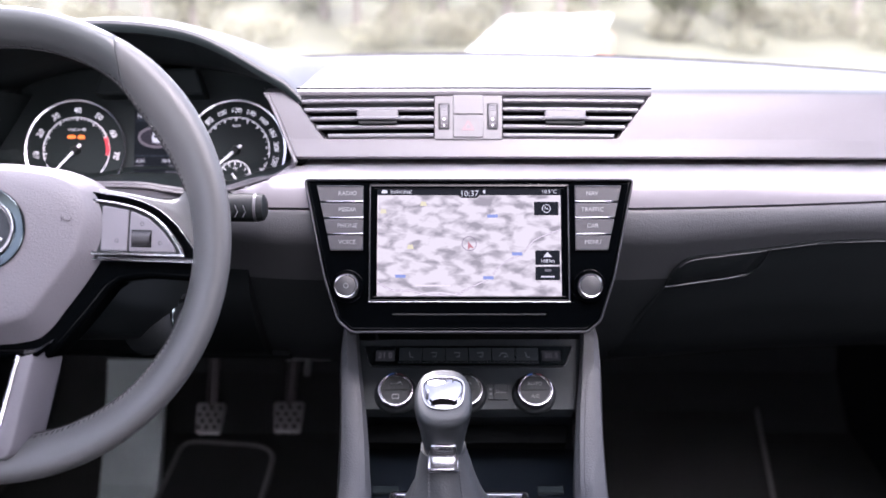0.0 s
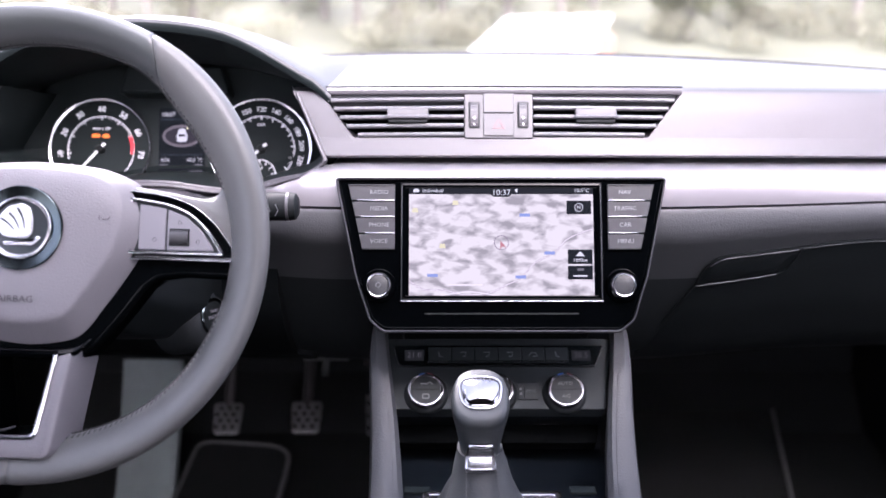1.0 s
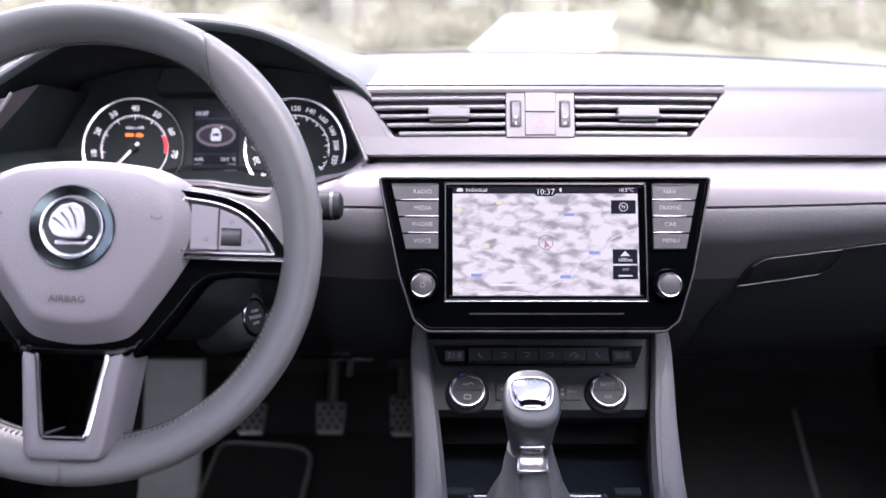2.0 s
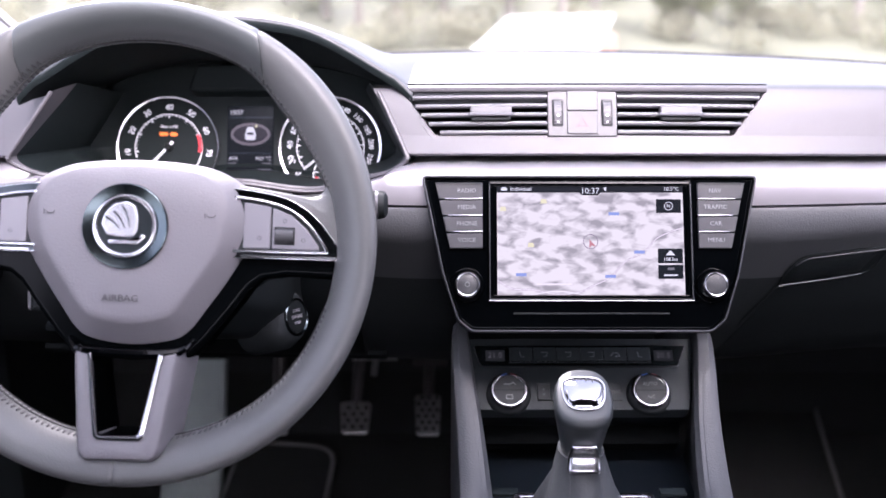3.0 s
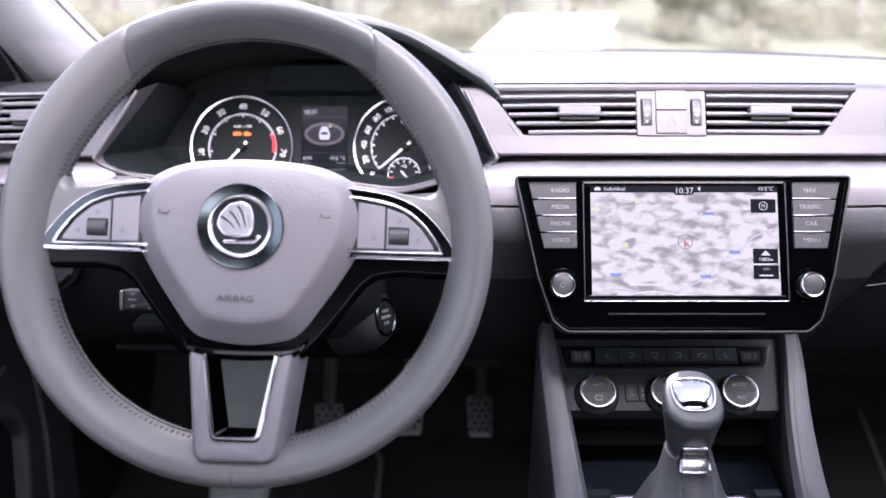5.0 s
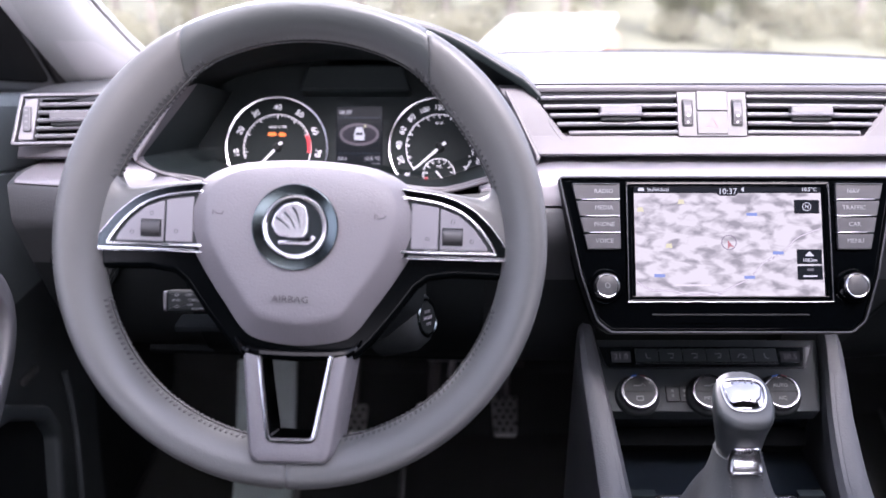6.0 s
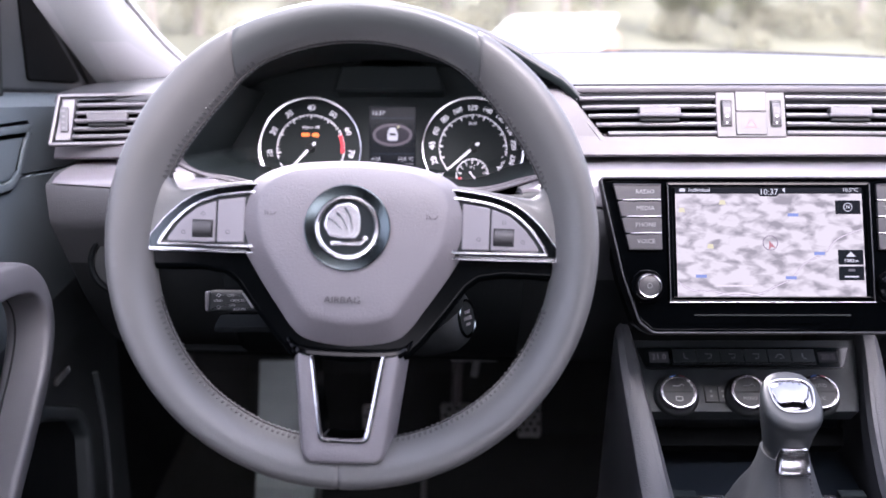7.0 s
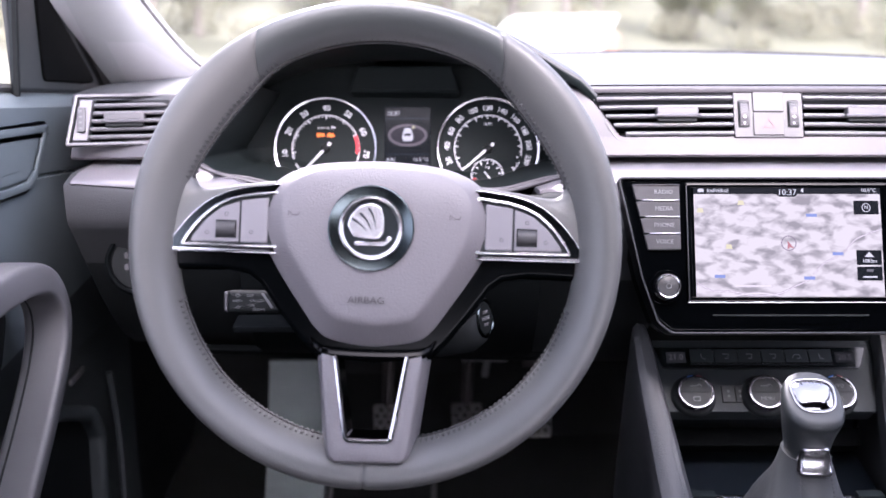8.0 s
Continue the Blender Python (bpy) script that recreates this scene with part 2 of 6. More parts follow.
def tube(path, r, n=8, closed=False, bm=None, flat=1.0, up=(0, 0, 1)):
    """A round (or flattened) bar along a path; r: one radius or one for each point."""
    bm = bm or bmesh.new()
    rows, m = [], len(path)
    pts = [Vector(p) for p in path]
    for i, p in enumerate(pts):
        if closed:
            t = pts[(i + 1) % m] - pts[i - 1]
        else:
            t = pts[min(i + 1, m - 1)] - pts[max(i - 1, 0)]
        t.normalize()
        side = t.cross(Vector(up))
        side = side.normalized() if side.length > 1e-6 else Vector((1, 0, 0))
        nor = side.cross(t).normalized()
        rad = r[i] if isinstance(r, (list, tuple)) else r
        rows.append([p + side * rad * math.cos(2 * math.pi * k / n) + nor * rad * flat * math.sin(2 * math.pi * k / n)
                     for k in range(n)])
    bm, vs = loft(rows, bm, closed=True, loop=closed)
    if not closed:
        bm.faces.new(vs[0][::-1])
        bm.faces.new(vs[-1])
    return bm


def spline(pts, n=8):
    """A smooth path through points."""
    out = []
    P = [Vector(p) for p in pts]
    for i in range(len(P) - 1):
        a, b, c, d = P[max(i - 1, 0)], P[i], P[i + 1], P[min(i + 2, len(P) - 1)]
        for k in range(n):
            t = k / n
            out.append(0.5 * (2 * b + (c - a) * t + (2 * a - 5 * b + 4 * c - d) * t * t + (3 * b - a - 3 * c + d) * t ** 3))
    out.append(P[-1])
    return out


def cuboid(x0, y0, z0, x1, y1, z1, b=0.002, bm=None):
    return prism(rounded(box2(x0, y0, x1, y1), b * 1.5, 2) if b else box2(x0, y0, x1, y1), z0, z1, b, 2, bm)


def words(text, size, mat, parent, x, y, z, name="lettering", turn=0.0, align="CENTER", depth=0.0002, stretch=1.0, label=""):
    """Letters of the built-in font as a thin raised mesh in the local frame of the parent."""
    cu = bpy.data.curves.new("text_curve", "FONT")
    cu.body, cu.size, cu.extrude = text, size, depth
    cu.align_x, cu.align_y = align, "CENTER"
    cu.resolution_u = 2
    tmp = new("text_source", cu)
    me = bpy.data.meshes.new_from_object(tmp.evaluated_get(bpy.context.evaluated_depsgraph_get()))
    bpy.data.objects.remove(tmp)
    bpy.data.curves.remove(cu)
    me.materials.clear()
    me.materials.append(mat)
    me.transform(pose(x, y, z, 0, 0, turn) @ Matrix.Diagonal((stretch, 1, 1, 1)))
    ob = new(name, me)
    ob.parent = parent
    if label:
        tagged(ob, label)
    return ob

# ---- outside: falling meadow, hut and wood ----


def ground_height(x, y):
    r = max(0.0, y - 7.0)
    z = -0.30 - 5.6 * (1 - math.exp(-(r / 14.0) ** 2))
    if y > 55:
        z += (y - 55) * 0.16
    return min(z, 60.0)


ys = [-400, -120, -40, -12, 0, 5, 8, 11, 14, 18, 22, 26, 30, 35, 40, 45, 50, 55, 62, 75, 100, 160, 300, 700]
xs = [-700, -250, -90, -40, -20, -8, 0, 8, 20, 40, 90, 250, 700]
bm, _ = loft([[(x, y, ground_height(x, y)) for x in xs] for y in ys])
tagged(part("ground", bm, GRASS), "pale dry meadow falling away from the car", "ground", kind="structure")


def hut():
    h = thing("hut", pose(3.5, 45.0, ground_height(0, 45)), "small boarded hut under a wide white sheet roof", "hut")
    base = -5.62 - ground_height(0, 45)
    bm = bmesh.new()
    rows = [[(-2.6, -1.2, base + 0.02), (3.2, -1.2, base - 0.02)], [(-0.4, 2.6, base + 1.34), (4.7, 2.6, base + 1.44)]]
    rows = [[(a[0] + (b[0] - a[0]) * k / 6, a[1], a[2] + (b[2] - a[2]) * k / 6) for k in range(7)] for a, b in rows]
    part("roof", thick(rows, (0, 0.02, -0.12), bm), ROOFWHITE, h, "bright white sheet roof")
    part("wall", cuboid(-1.6, -0.6, -0.2, 3.3, 2.2, base + 0.25, 0.02), HUTWALL, h)
    part("gable", prism([(3.0, 0.3), (4.5, 0.3), (4.5, 2.3), (3.0, 2.3)], -0.2, base + 0.72), HUTWALL, h, "reddish brown boarded gable")
    return h


hut()


def leaf_cloud(bm, rnd, cx, cy, cz, rx, rz, count, size):
    """Small bent leaf clumps scattered through an uneven crown."""
    for _ in range(count):
        while True:
            u = Vector((rnd.uniform(-1, 1), rnd.uniform(-1, 1), rnd.uniform(-1, 1)))
            if 0.25 < u.length < 1:
                break
        k = 0.75 + 0.5 * noise.noise(u * 2.3 + Vector((cx, cy, cz)))
        p = Vector((cx + u.x * rx * k, cy + u.y * rx * k, cz + u.z * rz * k))
        q = Euler((rnd.uniform(0, 6.3), rnd.uniform(0, 6.3), rnd.uniform(0, 6.3))).to_matrix()
        s = size * rnd.uniform(0.6, 1.4)
        a, b, c, d, e = [bm.verts.new(p + q @ Vector(v) * s) for v in
                         ((-1, 0, 0), (0, -0.55, 0.15), (1, 0, 0), (0, 0.55, 0.15), (0, 0, -0.1))]
        bm.faces.new((a, b, e)), bm.faces.new((b, c, e)), bm.faces.new((c, d, e)), bm.faces.new((d, a, e))


def tree(x, y, height, spread, mat, seed):
    rnd = random.Random(seed)
    z = ground_height(x, y)
    t = thing("tree", pose(x, y, z), "slender leafy tree at the edge of the wood", "tree", "trees beyond the meadow")
    lean = rnd.uniform(-0.3, 0.3)
    path = spline([(0, 0, -0.3), (lean * 0.3, 0, height * 0.35), (lean, 0.1, height * 0.7), (lean * 1.4, 0, height * 0.95)], 4)
    bm = tube(path, [0.22 * height / 9 * (1 - 0.85 * i / (len(path) - 1)) + 0.02 for i in range(len(path))], 8, up=(0, 1, 0))
    for k in range(7):
        b = path[4 + k % 7]
        a = rnd.uniform(0, 6.28)
        tube([b, b + Vector((math.cos(a), math.sin(a), 0.5)) * spread * 0.4, b + Vector((math.cos(a), math.sin(a), 0.9)) * spread * 0.75],
             [0.07, 0.045, 0.015], 5, bm=bm, up=(0.1, 0.9, 0.1))
    part("trunk", bm, BARK, t)
    bm = bmesh.new()
    for k in range(6):
        a = rnd.uniform(0, 6.28)
        leaf_cloud(bm, rnd, math.cos(a) * spread * 0.5, math.sin(a) * spread * 0.5, height * rnd.uniform(0.25, 0.9),
                   spread * 0.6, height * 0.2, 420, 0.17)
    part("crown", bm, mat, t)
    return t


rnd = random.Random(4)
for i in range(26):
    tx = -34 + i * 2.9 + rnd.uniform(-1, 1)
    tree(tx, 54 + rnd.uniform(-3, 9), rnd.uniform(7, 12), rnd.uniform(2.0, 3.2), (LEAVES, LEAVES2)[i % 2], i)
bm = bmesh.new()
for i in range(90):
    bx, by = rnd.uniform(-30, 40), rnd.uniform(47, 66)
    if -2 < bx < 12 and by < 49:
        continue
    leaf_cloud(bm, rnd, bx, by, ground_height(bx, by) + 0.7, 1.7, 1.1, 170, 0.16)
tagged(part("bushes", bm, LEAVES2), "low pale bushes along the edge of the wood", "bushes", kind="stuff")

HEADLINER = material("black_headliner", (0.022, 0.022, 0.023), 0.9, grain=0.5, grain_size=1100)

# ---- car shell that closes the cabin ----
HEADER = 0.32


def screen_base(x):
    return 1.45 - 0.54 * x * x


def span(x0, x1, n):
    return [x0 + (x1 - x0) * i / n for i in range(n + 1)]


def shell():
    bm = bmesh.new()
    loft([[(x, y, z) for x in (-0.82, -0.4, 0, 0.4, 0.82)] for y, z in ((-0.72, 0.0), (0.9, 0.0), (1.60, 0.0), (1.70, 0.08), (1.75, 0.40), (1.77, 0.61))], bm)
    tagged(part("floor", bm, CARPET), "black carpeted footwell floor and toe board", "floor", kind="structure")
    # roof: a lined sheet that ends at the windscreen's header
    def roof_rows(stations):
        return [[(x, y, z - 0.05 * (x / 0.6) ** 2) for x in (-0.6, -0.45, -0.2, 0, 0.2, 0.45, 0.6)] for y, z in stations]

    bm = thick(roof_rows(((-0.74, 1.19), (-0.5, 1.23), (-0.2, 1.25), (0.16, 1.247), (HEADER, 1.222))), (0, 0, 0.04))
    tagged(part("ceiling", bm, HEADLINER), "black lined car roof", "ceiling", kind="structure")
    for s, name in ((-1, "wall_west"), (1, "wall_east")):
        spans = [(-0.72, 0.448), (1.23, 1.80)] if s < 0 else [(-0.72, 1.28), (1.2801, 1.80)]
        bm = bmesh.new()
        for y0, y1 in spans:
            cuboid(0.757 if s > 0 else -0.83, y0, -0.05, 0.83 if s > 0 else -0.79, y1, 0.74 if y0 < 1.2 else 0.62, 0, bm)
        # roof rail, and unseen panels added to block light from the rear sides
        rows = [[(s * 0.60, y, 1.195), (s * 0.635, y, 1.15), (s * 0.665, y, 1.08), (s * 0.668, y, 1.06)] for y in (-0.72, 0.0, 0.30, 0.45)]
        thick(rows, (s * 0.03, 0, 0.01), bm)
        # the passenger side's panel reaches farther, to cut more light from there
        for y0, y1 in ((-0.72, 0.0 if s < 0 else 0.30),):
            rows = [[(s * 0.79, y0, 0.74), (s * 0.79, y1, 0.74)], [(s * 0.60, y0, 1.20), (s * 0.60, y1, 1.20)]]
            thick(rows, (s * 0.04, 0, 0.01), bm)
        tagged(part(name, bm, DARK), "dark side of the cabin with unseen panels added to block light", "wall", kind="structure")
    bm = cuboid(-0.82, -0.72, -0.05, 0.82, -0.66, 0.90, 0)
    for s in (-1, 1):
        thick([[(s * 0.79, -0.70, 0.90), (s * 0.62, -0.70, 0.90)], [(s * 0.62, -0.70, 1.19), (s * 0.52, -0.70, 1.19)]], (0, 0.03, 0), bm)
    tagged(part("wall_south", bm, DARK), "dark rear bulkhead behind the cabin", "wall", kind="structure")
    bm, _ = loft([[(x, -0.69, z) for x in (-0.70, -0.35, 0, 0.35, 0.70)] for z in (0.89, 1.04, 1.195)])
    g = part("window_2", bm, GLASS)
    g.visible_shadow = False
    tagged(g, "clear rear window behind the seats", "rear window", kind="structure")
    rows = [[(x, screen_base(x) + 0.02, 0.735) if u == 0 else (x, 1.82, 0.62) for x in span(-0.83, 0.83, 16)] for u in (0, 1)]
    tagged(part("cowl", thick(rows, (0, 0, -0.02)), DARK), "dark cowl below the windscreen", "cowl", kind="structure")
    bm = cuboid(-0.83, 1.78, -0.05, 0.83, 1.82, 0.62, 0)
    tagged(part("wall_north", bm, DARK), "dark front bulkhead behind the dashboard", "wall", kind="structure")


shell()
xs = [-0.72 + 1.44 * i / 20 for i in range(21)]
rows = []
for k in range(7):
    u = k / 6
    rows.append([(x * (1 - 0.2 * u), screen_base(x) + (HEADER - screen_base(x) - 0.04 * (x / 0.7) ** 2) * u,
                  0.742 + 0.475 * u + 0.045 * math.sin(math.pi * u) - 0.02 * (x / 0.7) ** 2 * u) for x in xs])
bm, _ = loft(rows)
w = part("window_1", bm, GLASS)
w.visible_shadow = False
tagged(w, "clear raked windscreen above the dashboard", "windscreen", kind="structure")
bm = tube([(x, screen_base(x) - 0.012, 0.7480) for x in xs], 0.0024, 6)
tagged(part("windscreen_seal", bm, RUBBER), "charcoal rubber seal along the windscreen foot", "seal", kind="structure")

# ---- dashboard ----
WHEEL_X = -0.364


def bow(x):
    """How far the dashboard runs forward towards its ends, and how far it drops."""
    return 0.15 * x * x, -0.045 * x * x


def section(points, x):
    dy, dz = bow(x)
    return [(x, y + dy, z + dz) for y, z in points]


# Near-black: own tone of small parts, and shade put into the knee panel's colour.
LOWER = material("black_and_shaded_lower_plastic", (0.0034, 0.0046, 0.0051), 0.70, grain=0.6, grain_size=650, specular=0.08)
# Darker tones of the dash plastic: shade below the roll put into the colour.
UNDER = material("dark_and_shaded_dash_plastic", (0.0132, 0.0156, 0.0165), 0.6, grain=0.6, grain_size=650, specular=0.2)
LID = material("shaded_glovebox_plastic", (0.0072, 0.0092, 0.0098), 0.62, grain=0.6, grain_size=650, specular=0.16)
dash = thing("dashboard", Matrix.Identity(4), "charcoal soft-touch dashboard with a satin silver strip", "dashboard", kind="structure")

# top pad, from the fascia's upper edge to the foot of the windscreen
def top_height(y, x):
    dy, dz = bow(x)
    y0, y1 = 0.932 + dy, max(screen_base(x), 1.07) + 0.03
    u = (y - y0) / (y1 - y0)
    return 0.788 + dz + (0.742 - 0.788 - dz) * u + 0.004 * math.sin(math.pi * min(1, max(0, u)))


for x0, x1, n, behind in ((-0.704, -0.541, 8, False), (-0.541, -0.175, 12, True), (-0.175, 0.755, 26, False)):
    rows = []
    for x in span(x0, x1, n):
        dy, dz = bow(x)
        y0, y1 = 0.932 + dy, max(screen_base(x), 1.07) + 0.03
        if behind:
            row = []
            y0 = 1.10
        else:
            row = [(x, y0 - 0.004, 0.781 + dz), (x, y0 - 0.001, 0.7855 + dz), (x, y0 + 0.006, 0.788 + dz)]
        for u in span(0.08, 1.0, 8):
            y = y0 + (y1 - y0) * u
            row.append((x, y, top_height(y, x)))
        rows.append(row)
    part("top_pad", thick(rows, (0, 0.004, -0.02)), SOFT, dash)
for x0, x1 in ((-0.188, -0.1745), (-0.5415, -0.528)):
    rows = [[(x, y, top_height(y, x) - 0.0015) for y in span(0.985, 1.15, 6)] for x in (x0, x1)]
    part("top_pad_fillet", thick(rows, (0, 0, -0.01)), SOFT, dash)

FASCIA_UPPER = [(0.931, 0.7855), (0.9285, 0.783), (0.918, 0.764), (0.9075, 0.7440)]
FASCIA_LOWER = [(0.9075, 0.7440), (0.9040, 0.7385), (0.8985, 0.7315), (0.8970, 0.7290), (0.8985, 0.7265), (0.905, 0.7255), (0.93, 0.7255)]


def fascia(x0, x1, slant0=0.0, slant1=0.0, n=14, name="fascia"):
    """A stretch of the upper fascia beside a vent; its ends may slant with height."""
    rows = []
    for x in span(0, 1, n):
        row = []
        for y, z in FASCIA_UPPER:
            h = (max(z, 0.742) - 0.742) / 0.041
            xx = (x0 + slant0 * h) * (1 - x) + (x1 + slant1 * h) * x
            dy, dz = bow(xx)
            row.append((xx, y + dy, z + dz))
        rows.append(row)
    return part(name, thick(rows, (0, 0.022, 0)), FASCIA, dash)


fascia(0.142, 0.755, slant0=0.036)
fascia(-0.1760, -0.142, slant0=-0.0270, slant1=-0.034, n=4)
fascia(-0.595, -0.541, slant1=0.022, n=4)
for x0, x1, n in ((-0.1735, 0.755, 36), (-0.700, -0.548, 8)):
    rows = [section(FASCIA_LOWER, x) for x in span(x0, x1, n)]
    if x1 > 0:
        rows[0] = [(x - 0.45 * max(0.0, z - 0.7265), y, z) for x, y, z in rows[0]]
    part("fascia_lip", thick(rows, (0, 0.016, 0)), FASCIA, dash)
rows = [section([(0.936, 0.7887), (0.9295, 0.7884), (0.9268, 0.7872), (0.9258, 0.7850), (0.9260, 0.7832), (0.930, 0.7815)], x) for x in span(-0.172, 0.178, 14)]
part("upper_rail", thick(rows, (0, 0.012, -0.001)), FASCIA, dash)
part("rail_gap", tube([section([(0.9330, 0.7892)], x)[0] for x in span(-0.174, 0.179, 14)], 0.0009, 6), DARK, dash, "dark joint above the vents")

# dark shadow gap behind the silver strip
for x0, x1 in ((-0.692, -0.545), (-0.175, 0.755)):
    rows = [section([(0.94, 0.742), (0.94, 0.70)], x) for x in span(x0, x1, 12)]
    part("gap_backing", thick(rows, (0, 0.02, 0)), DARK, dash)

STRIP_PROFILE = [(0.935, 0.7185), (0.900, 0.7190), (0.872, 0.7205), (0.860, 0.7195), (0.853, 0.7160), (0.849, 0.7080), (0.847, 0.6985), (0.8465, 0.6915), (0.851, 0.6900), (0.88, 0.690)]


def strip_section(x):
    """The silver strip narrows a little towards its ends: the lower edge rises."""
    top = float(np.interp(abs(x + 0.358), [0.0, 0.10, 0.135, 0.166, 0.188, 0.20], [0.688, 0.681, 0.688, 0.699, 0.716, 0.730]))
    return [(x, y, min(top - 0.003 + 0.22 * max(0.0, 0.950 - y) - (0.6 * max(0.0, y - 0.925) if abs(x + 0.358) < 0.20 else 0.0), z + 0.055 * x * x * max(0.0, (0.7195 - zz) / 0.0295)))
            for (x, y, z), (_, zz) in zip(section(STRIP_PROFILE, x), STRIP_PROFILE)]


def strip_left(x):
    """Its outer end by the door is cut to a rounded point."""
    low = float(np.interp(x, [-0.688, -0.675, -0.655, -0.62], [0.7150, 0.7020, 0.6935, 0.6880])) + bow(x)[1]
    return [(px, py, max(pz, low)) for px, py, pz in strip_section(x)]


for x0, x1, n in ((-0.682, -0.50, 24), (-0.225, -0.15, 14), (-0.15, 0.755, 40)):
    rows = [strip_left(x) if x < -0.60 else strip_section(x) for x in span(x0, x1, n)]
    part("silver_strip", thick(rows, (0, 0.006, -0.006)), TRIM, dash, "satin silver decor strip")
rows = [[(px, py + 0.003, pz - 0.0015) for px, py, pz in section(STRIP_PROFILE, x)] for x in span(-0.690, -0.60, 8)]
part("strip_end", thick(rows, (0, 0.006, -0.006)), SOFT, dash)


def turn_height(x):
    """Where the lower dashboard rolls under; it rises away from the middle stack."""
    u = min(1.0, max(0.0, (abs(x) - 0.15) / 0.22))
    return 0.663 + 0.013 * (u * u * (3 - 2 * u))


def lower_profile(x):
    t = turn_height(x)
    e = 0.055 * x * x
    return [(0.852, 0.6895 + e), (0.8475, 0.6885 + e), (0.8455, 0.686 + e), (0.8435, t + 0.006), (0.8445, t - 0.002), (0.849, t - 0.010), (0.858, t - 0.024),
            (0.876, t - 0.055), (0.905, t - 0.105), (0.945, t - 0.16), (0.99, t - 0.20), (1.06, t - 0.225)]


for x0, x1, n in ((-0.690, -0.50, 10), (-0.24, -0.10, 8), (0.10, 0.755, 30)):
    rows = [section(lower_profile(x)[:8], x) for x in span(x0, x1, n)]
    part("lower_panel", thick(rows, (0, 0.02, 0.004)), SOFT, dash)
    # the part that rolls under gets its shade from a darker colour
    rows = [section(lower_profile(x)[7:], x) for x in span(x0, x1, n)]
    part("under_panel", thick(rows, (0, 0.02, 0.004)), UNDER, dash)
# knee panel below the wheel; its near-black colour holds the shade there
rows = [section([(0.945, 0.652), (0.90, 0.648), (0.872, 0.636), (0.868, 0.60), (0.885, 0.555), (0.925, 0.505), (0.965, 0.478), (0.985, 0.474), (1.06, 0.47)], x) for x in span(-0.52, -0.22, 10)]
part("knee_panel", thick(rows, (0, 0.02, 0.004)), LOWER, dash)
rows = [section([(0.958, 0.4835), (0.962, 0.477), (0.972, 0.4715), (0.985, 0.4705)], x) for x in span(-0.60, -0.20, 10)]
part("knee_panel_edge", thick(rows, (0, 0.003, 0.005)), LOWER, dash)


def lower_y(x, z):
    p = lower_profile(x)
    zs = [q[1] for q in p][::-1]
    yy = [q[0] for q in p][::-1]
    dy, dz = bow(x)
    return float(np.interp(z - dz, zs, yy)) + dy


def skin(outline_top, outline_bottom, proud, n=16, m=8, flare=0.0):
    """A patch that follows the lower dashboard between two edges (lists of x, z), standing proud of it."""
    rows = []
    for i in range(n + 1):
        u = i / n
        xt = float(np.interp(u, np.linspace(0, 1, len(outline_top)), [p[0] for p in outline_top]))
        zt = float(np.interp(u, np.linspace(0, 1, len(outline_top)), [p[1] for p in outline_top]))
        xb = float(np.interp(u, np.linspace(0, 1, len(outline_bottom)), [p[0] for p in outline_bottom]))
        zb = float(np.interp(u, np.linspace(0, 1, len(outline_bottom)), [p[1] for p in outline_bottom]))
        row = []
        for j in range(m + 1):
            v = j / m
            x, z = xt + (xb - xt) * v, zt + (zb - zt) * v
            edge = min(1.0, min(u, 1 - u) * n * 0.8, min(v, 1 - v) * m * 0.8 + 0.0)
            row.append((x, lower_y(x, z) - proud * (0.25 + 0.75 * edge), z))
        rows.append(row)
    return thick(rows, (0, 0.008, 0))


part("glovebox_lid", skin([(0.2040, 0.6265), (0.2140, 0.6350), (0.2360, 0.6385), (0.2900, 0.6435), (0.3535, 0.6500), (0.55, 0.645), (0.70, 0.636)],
                          [(0.160, 0.47), (0.30, 0.46), (0.40, 0.46), (0.55, 0.455), (0.70, 0.45)], 0.0025, 26, 14), LID, dash, "glovebox lid with shade put into its colour")
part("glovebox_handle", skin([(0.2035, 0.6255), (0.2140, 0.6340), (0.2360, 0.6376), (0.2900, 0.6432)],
                             [(0.1970, 0.5985), (0.225, 0.6025), (0.250, 0.6060), (0.2770, 0.6105)], 0.0040, 14, 6), LID, dash, "glovebox handle flap with shade put into its colour")


def crease(points, r, mat, name, lift=0.002):
    path = spline([(x, lower_y(x, z) - lift, z) for x, z in points], 5)
    part(name, tube(path, r, 5), mat, dash)


crease([(0.700, 0.6365), (0.55, 0.6455), (0.3535, 0.6505), (0.290, 0.6442), (0.236, 0.6388), (0.214, 0.6352), (0.2040, 0.6268), (0.1990, 0.6130), (0.1965, 0.5985), (0.181, 0.563), (0.160, 0.48)], 0.0013, DARK, "lid_gap", 0.0015)
crease([(0.2770, 0.6105), (0.2840, 0.6175), (0.2885, 0.6320), (0.2905, 0.6435)], 0.0011, DARK, "handle_gap", 0.0045)
# Paler beads put the edges' highlights into the colour.
crease([(0.1970, 0.5978), (0.225, 0.6018), (0.250, 0.6053), (0.2770, 0.6098)], 0.0007, SOFT, "handle_edge_highlight", 0.0035)
crease([(0.2050, 0.6245), (0.2145, 0.6330), (0.236, 0.6366), (0.288, 0.6422)], 0.0005, SOFT, "handle_upper_edge_highlight", 0.0040)
crease([(0.2935, 0.6430), (0.3535, 0.6490), (0.45, 0.6475), (0.55, 0.6440)], 0.0006, SOFT, "lid_edge_highlight", 0.0026)

# ---- air vents ----


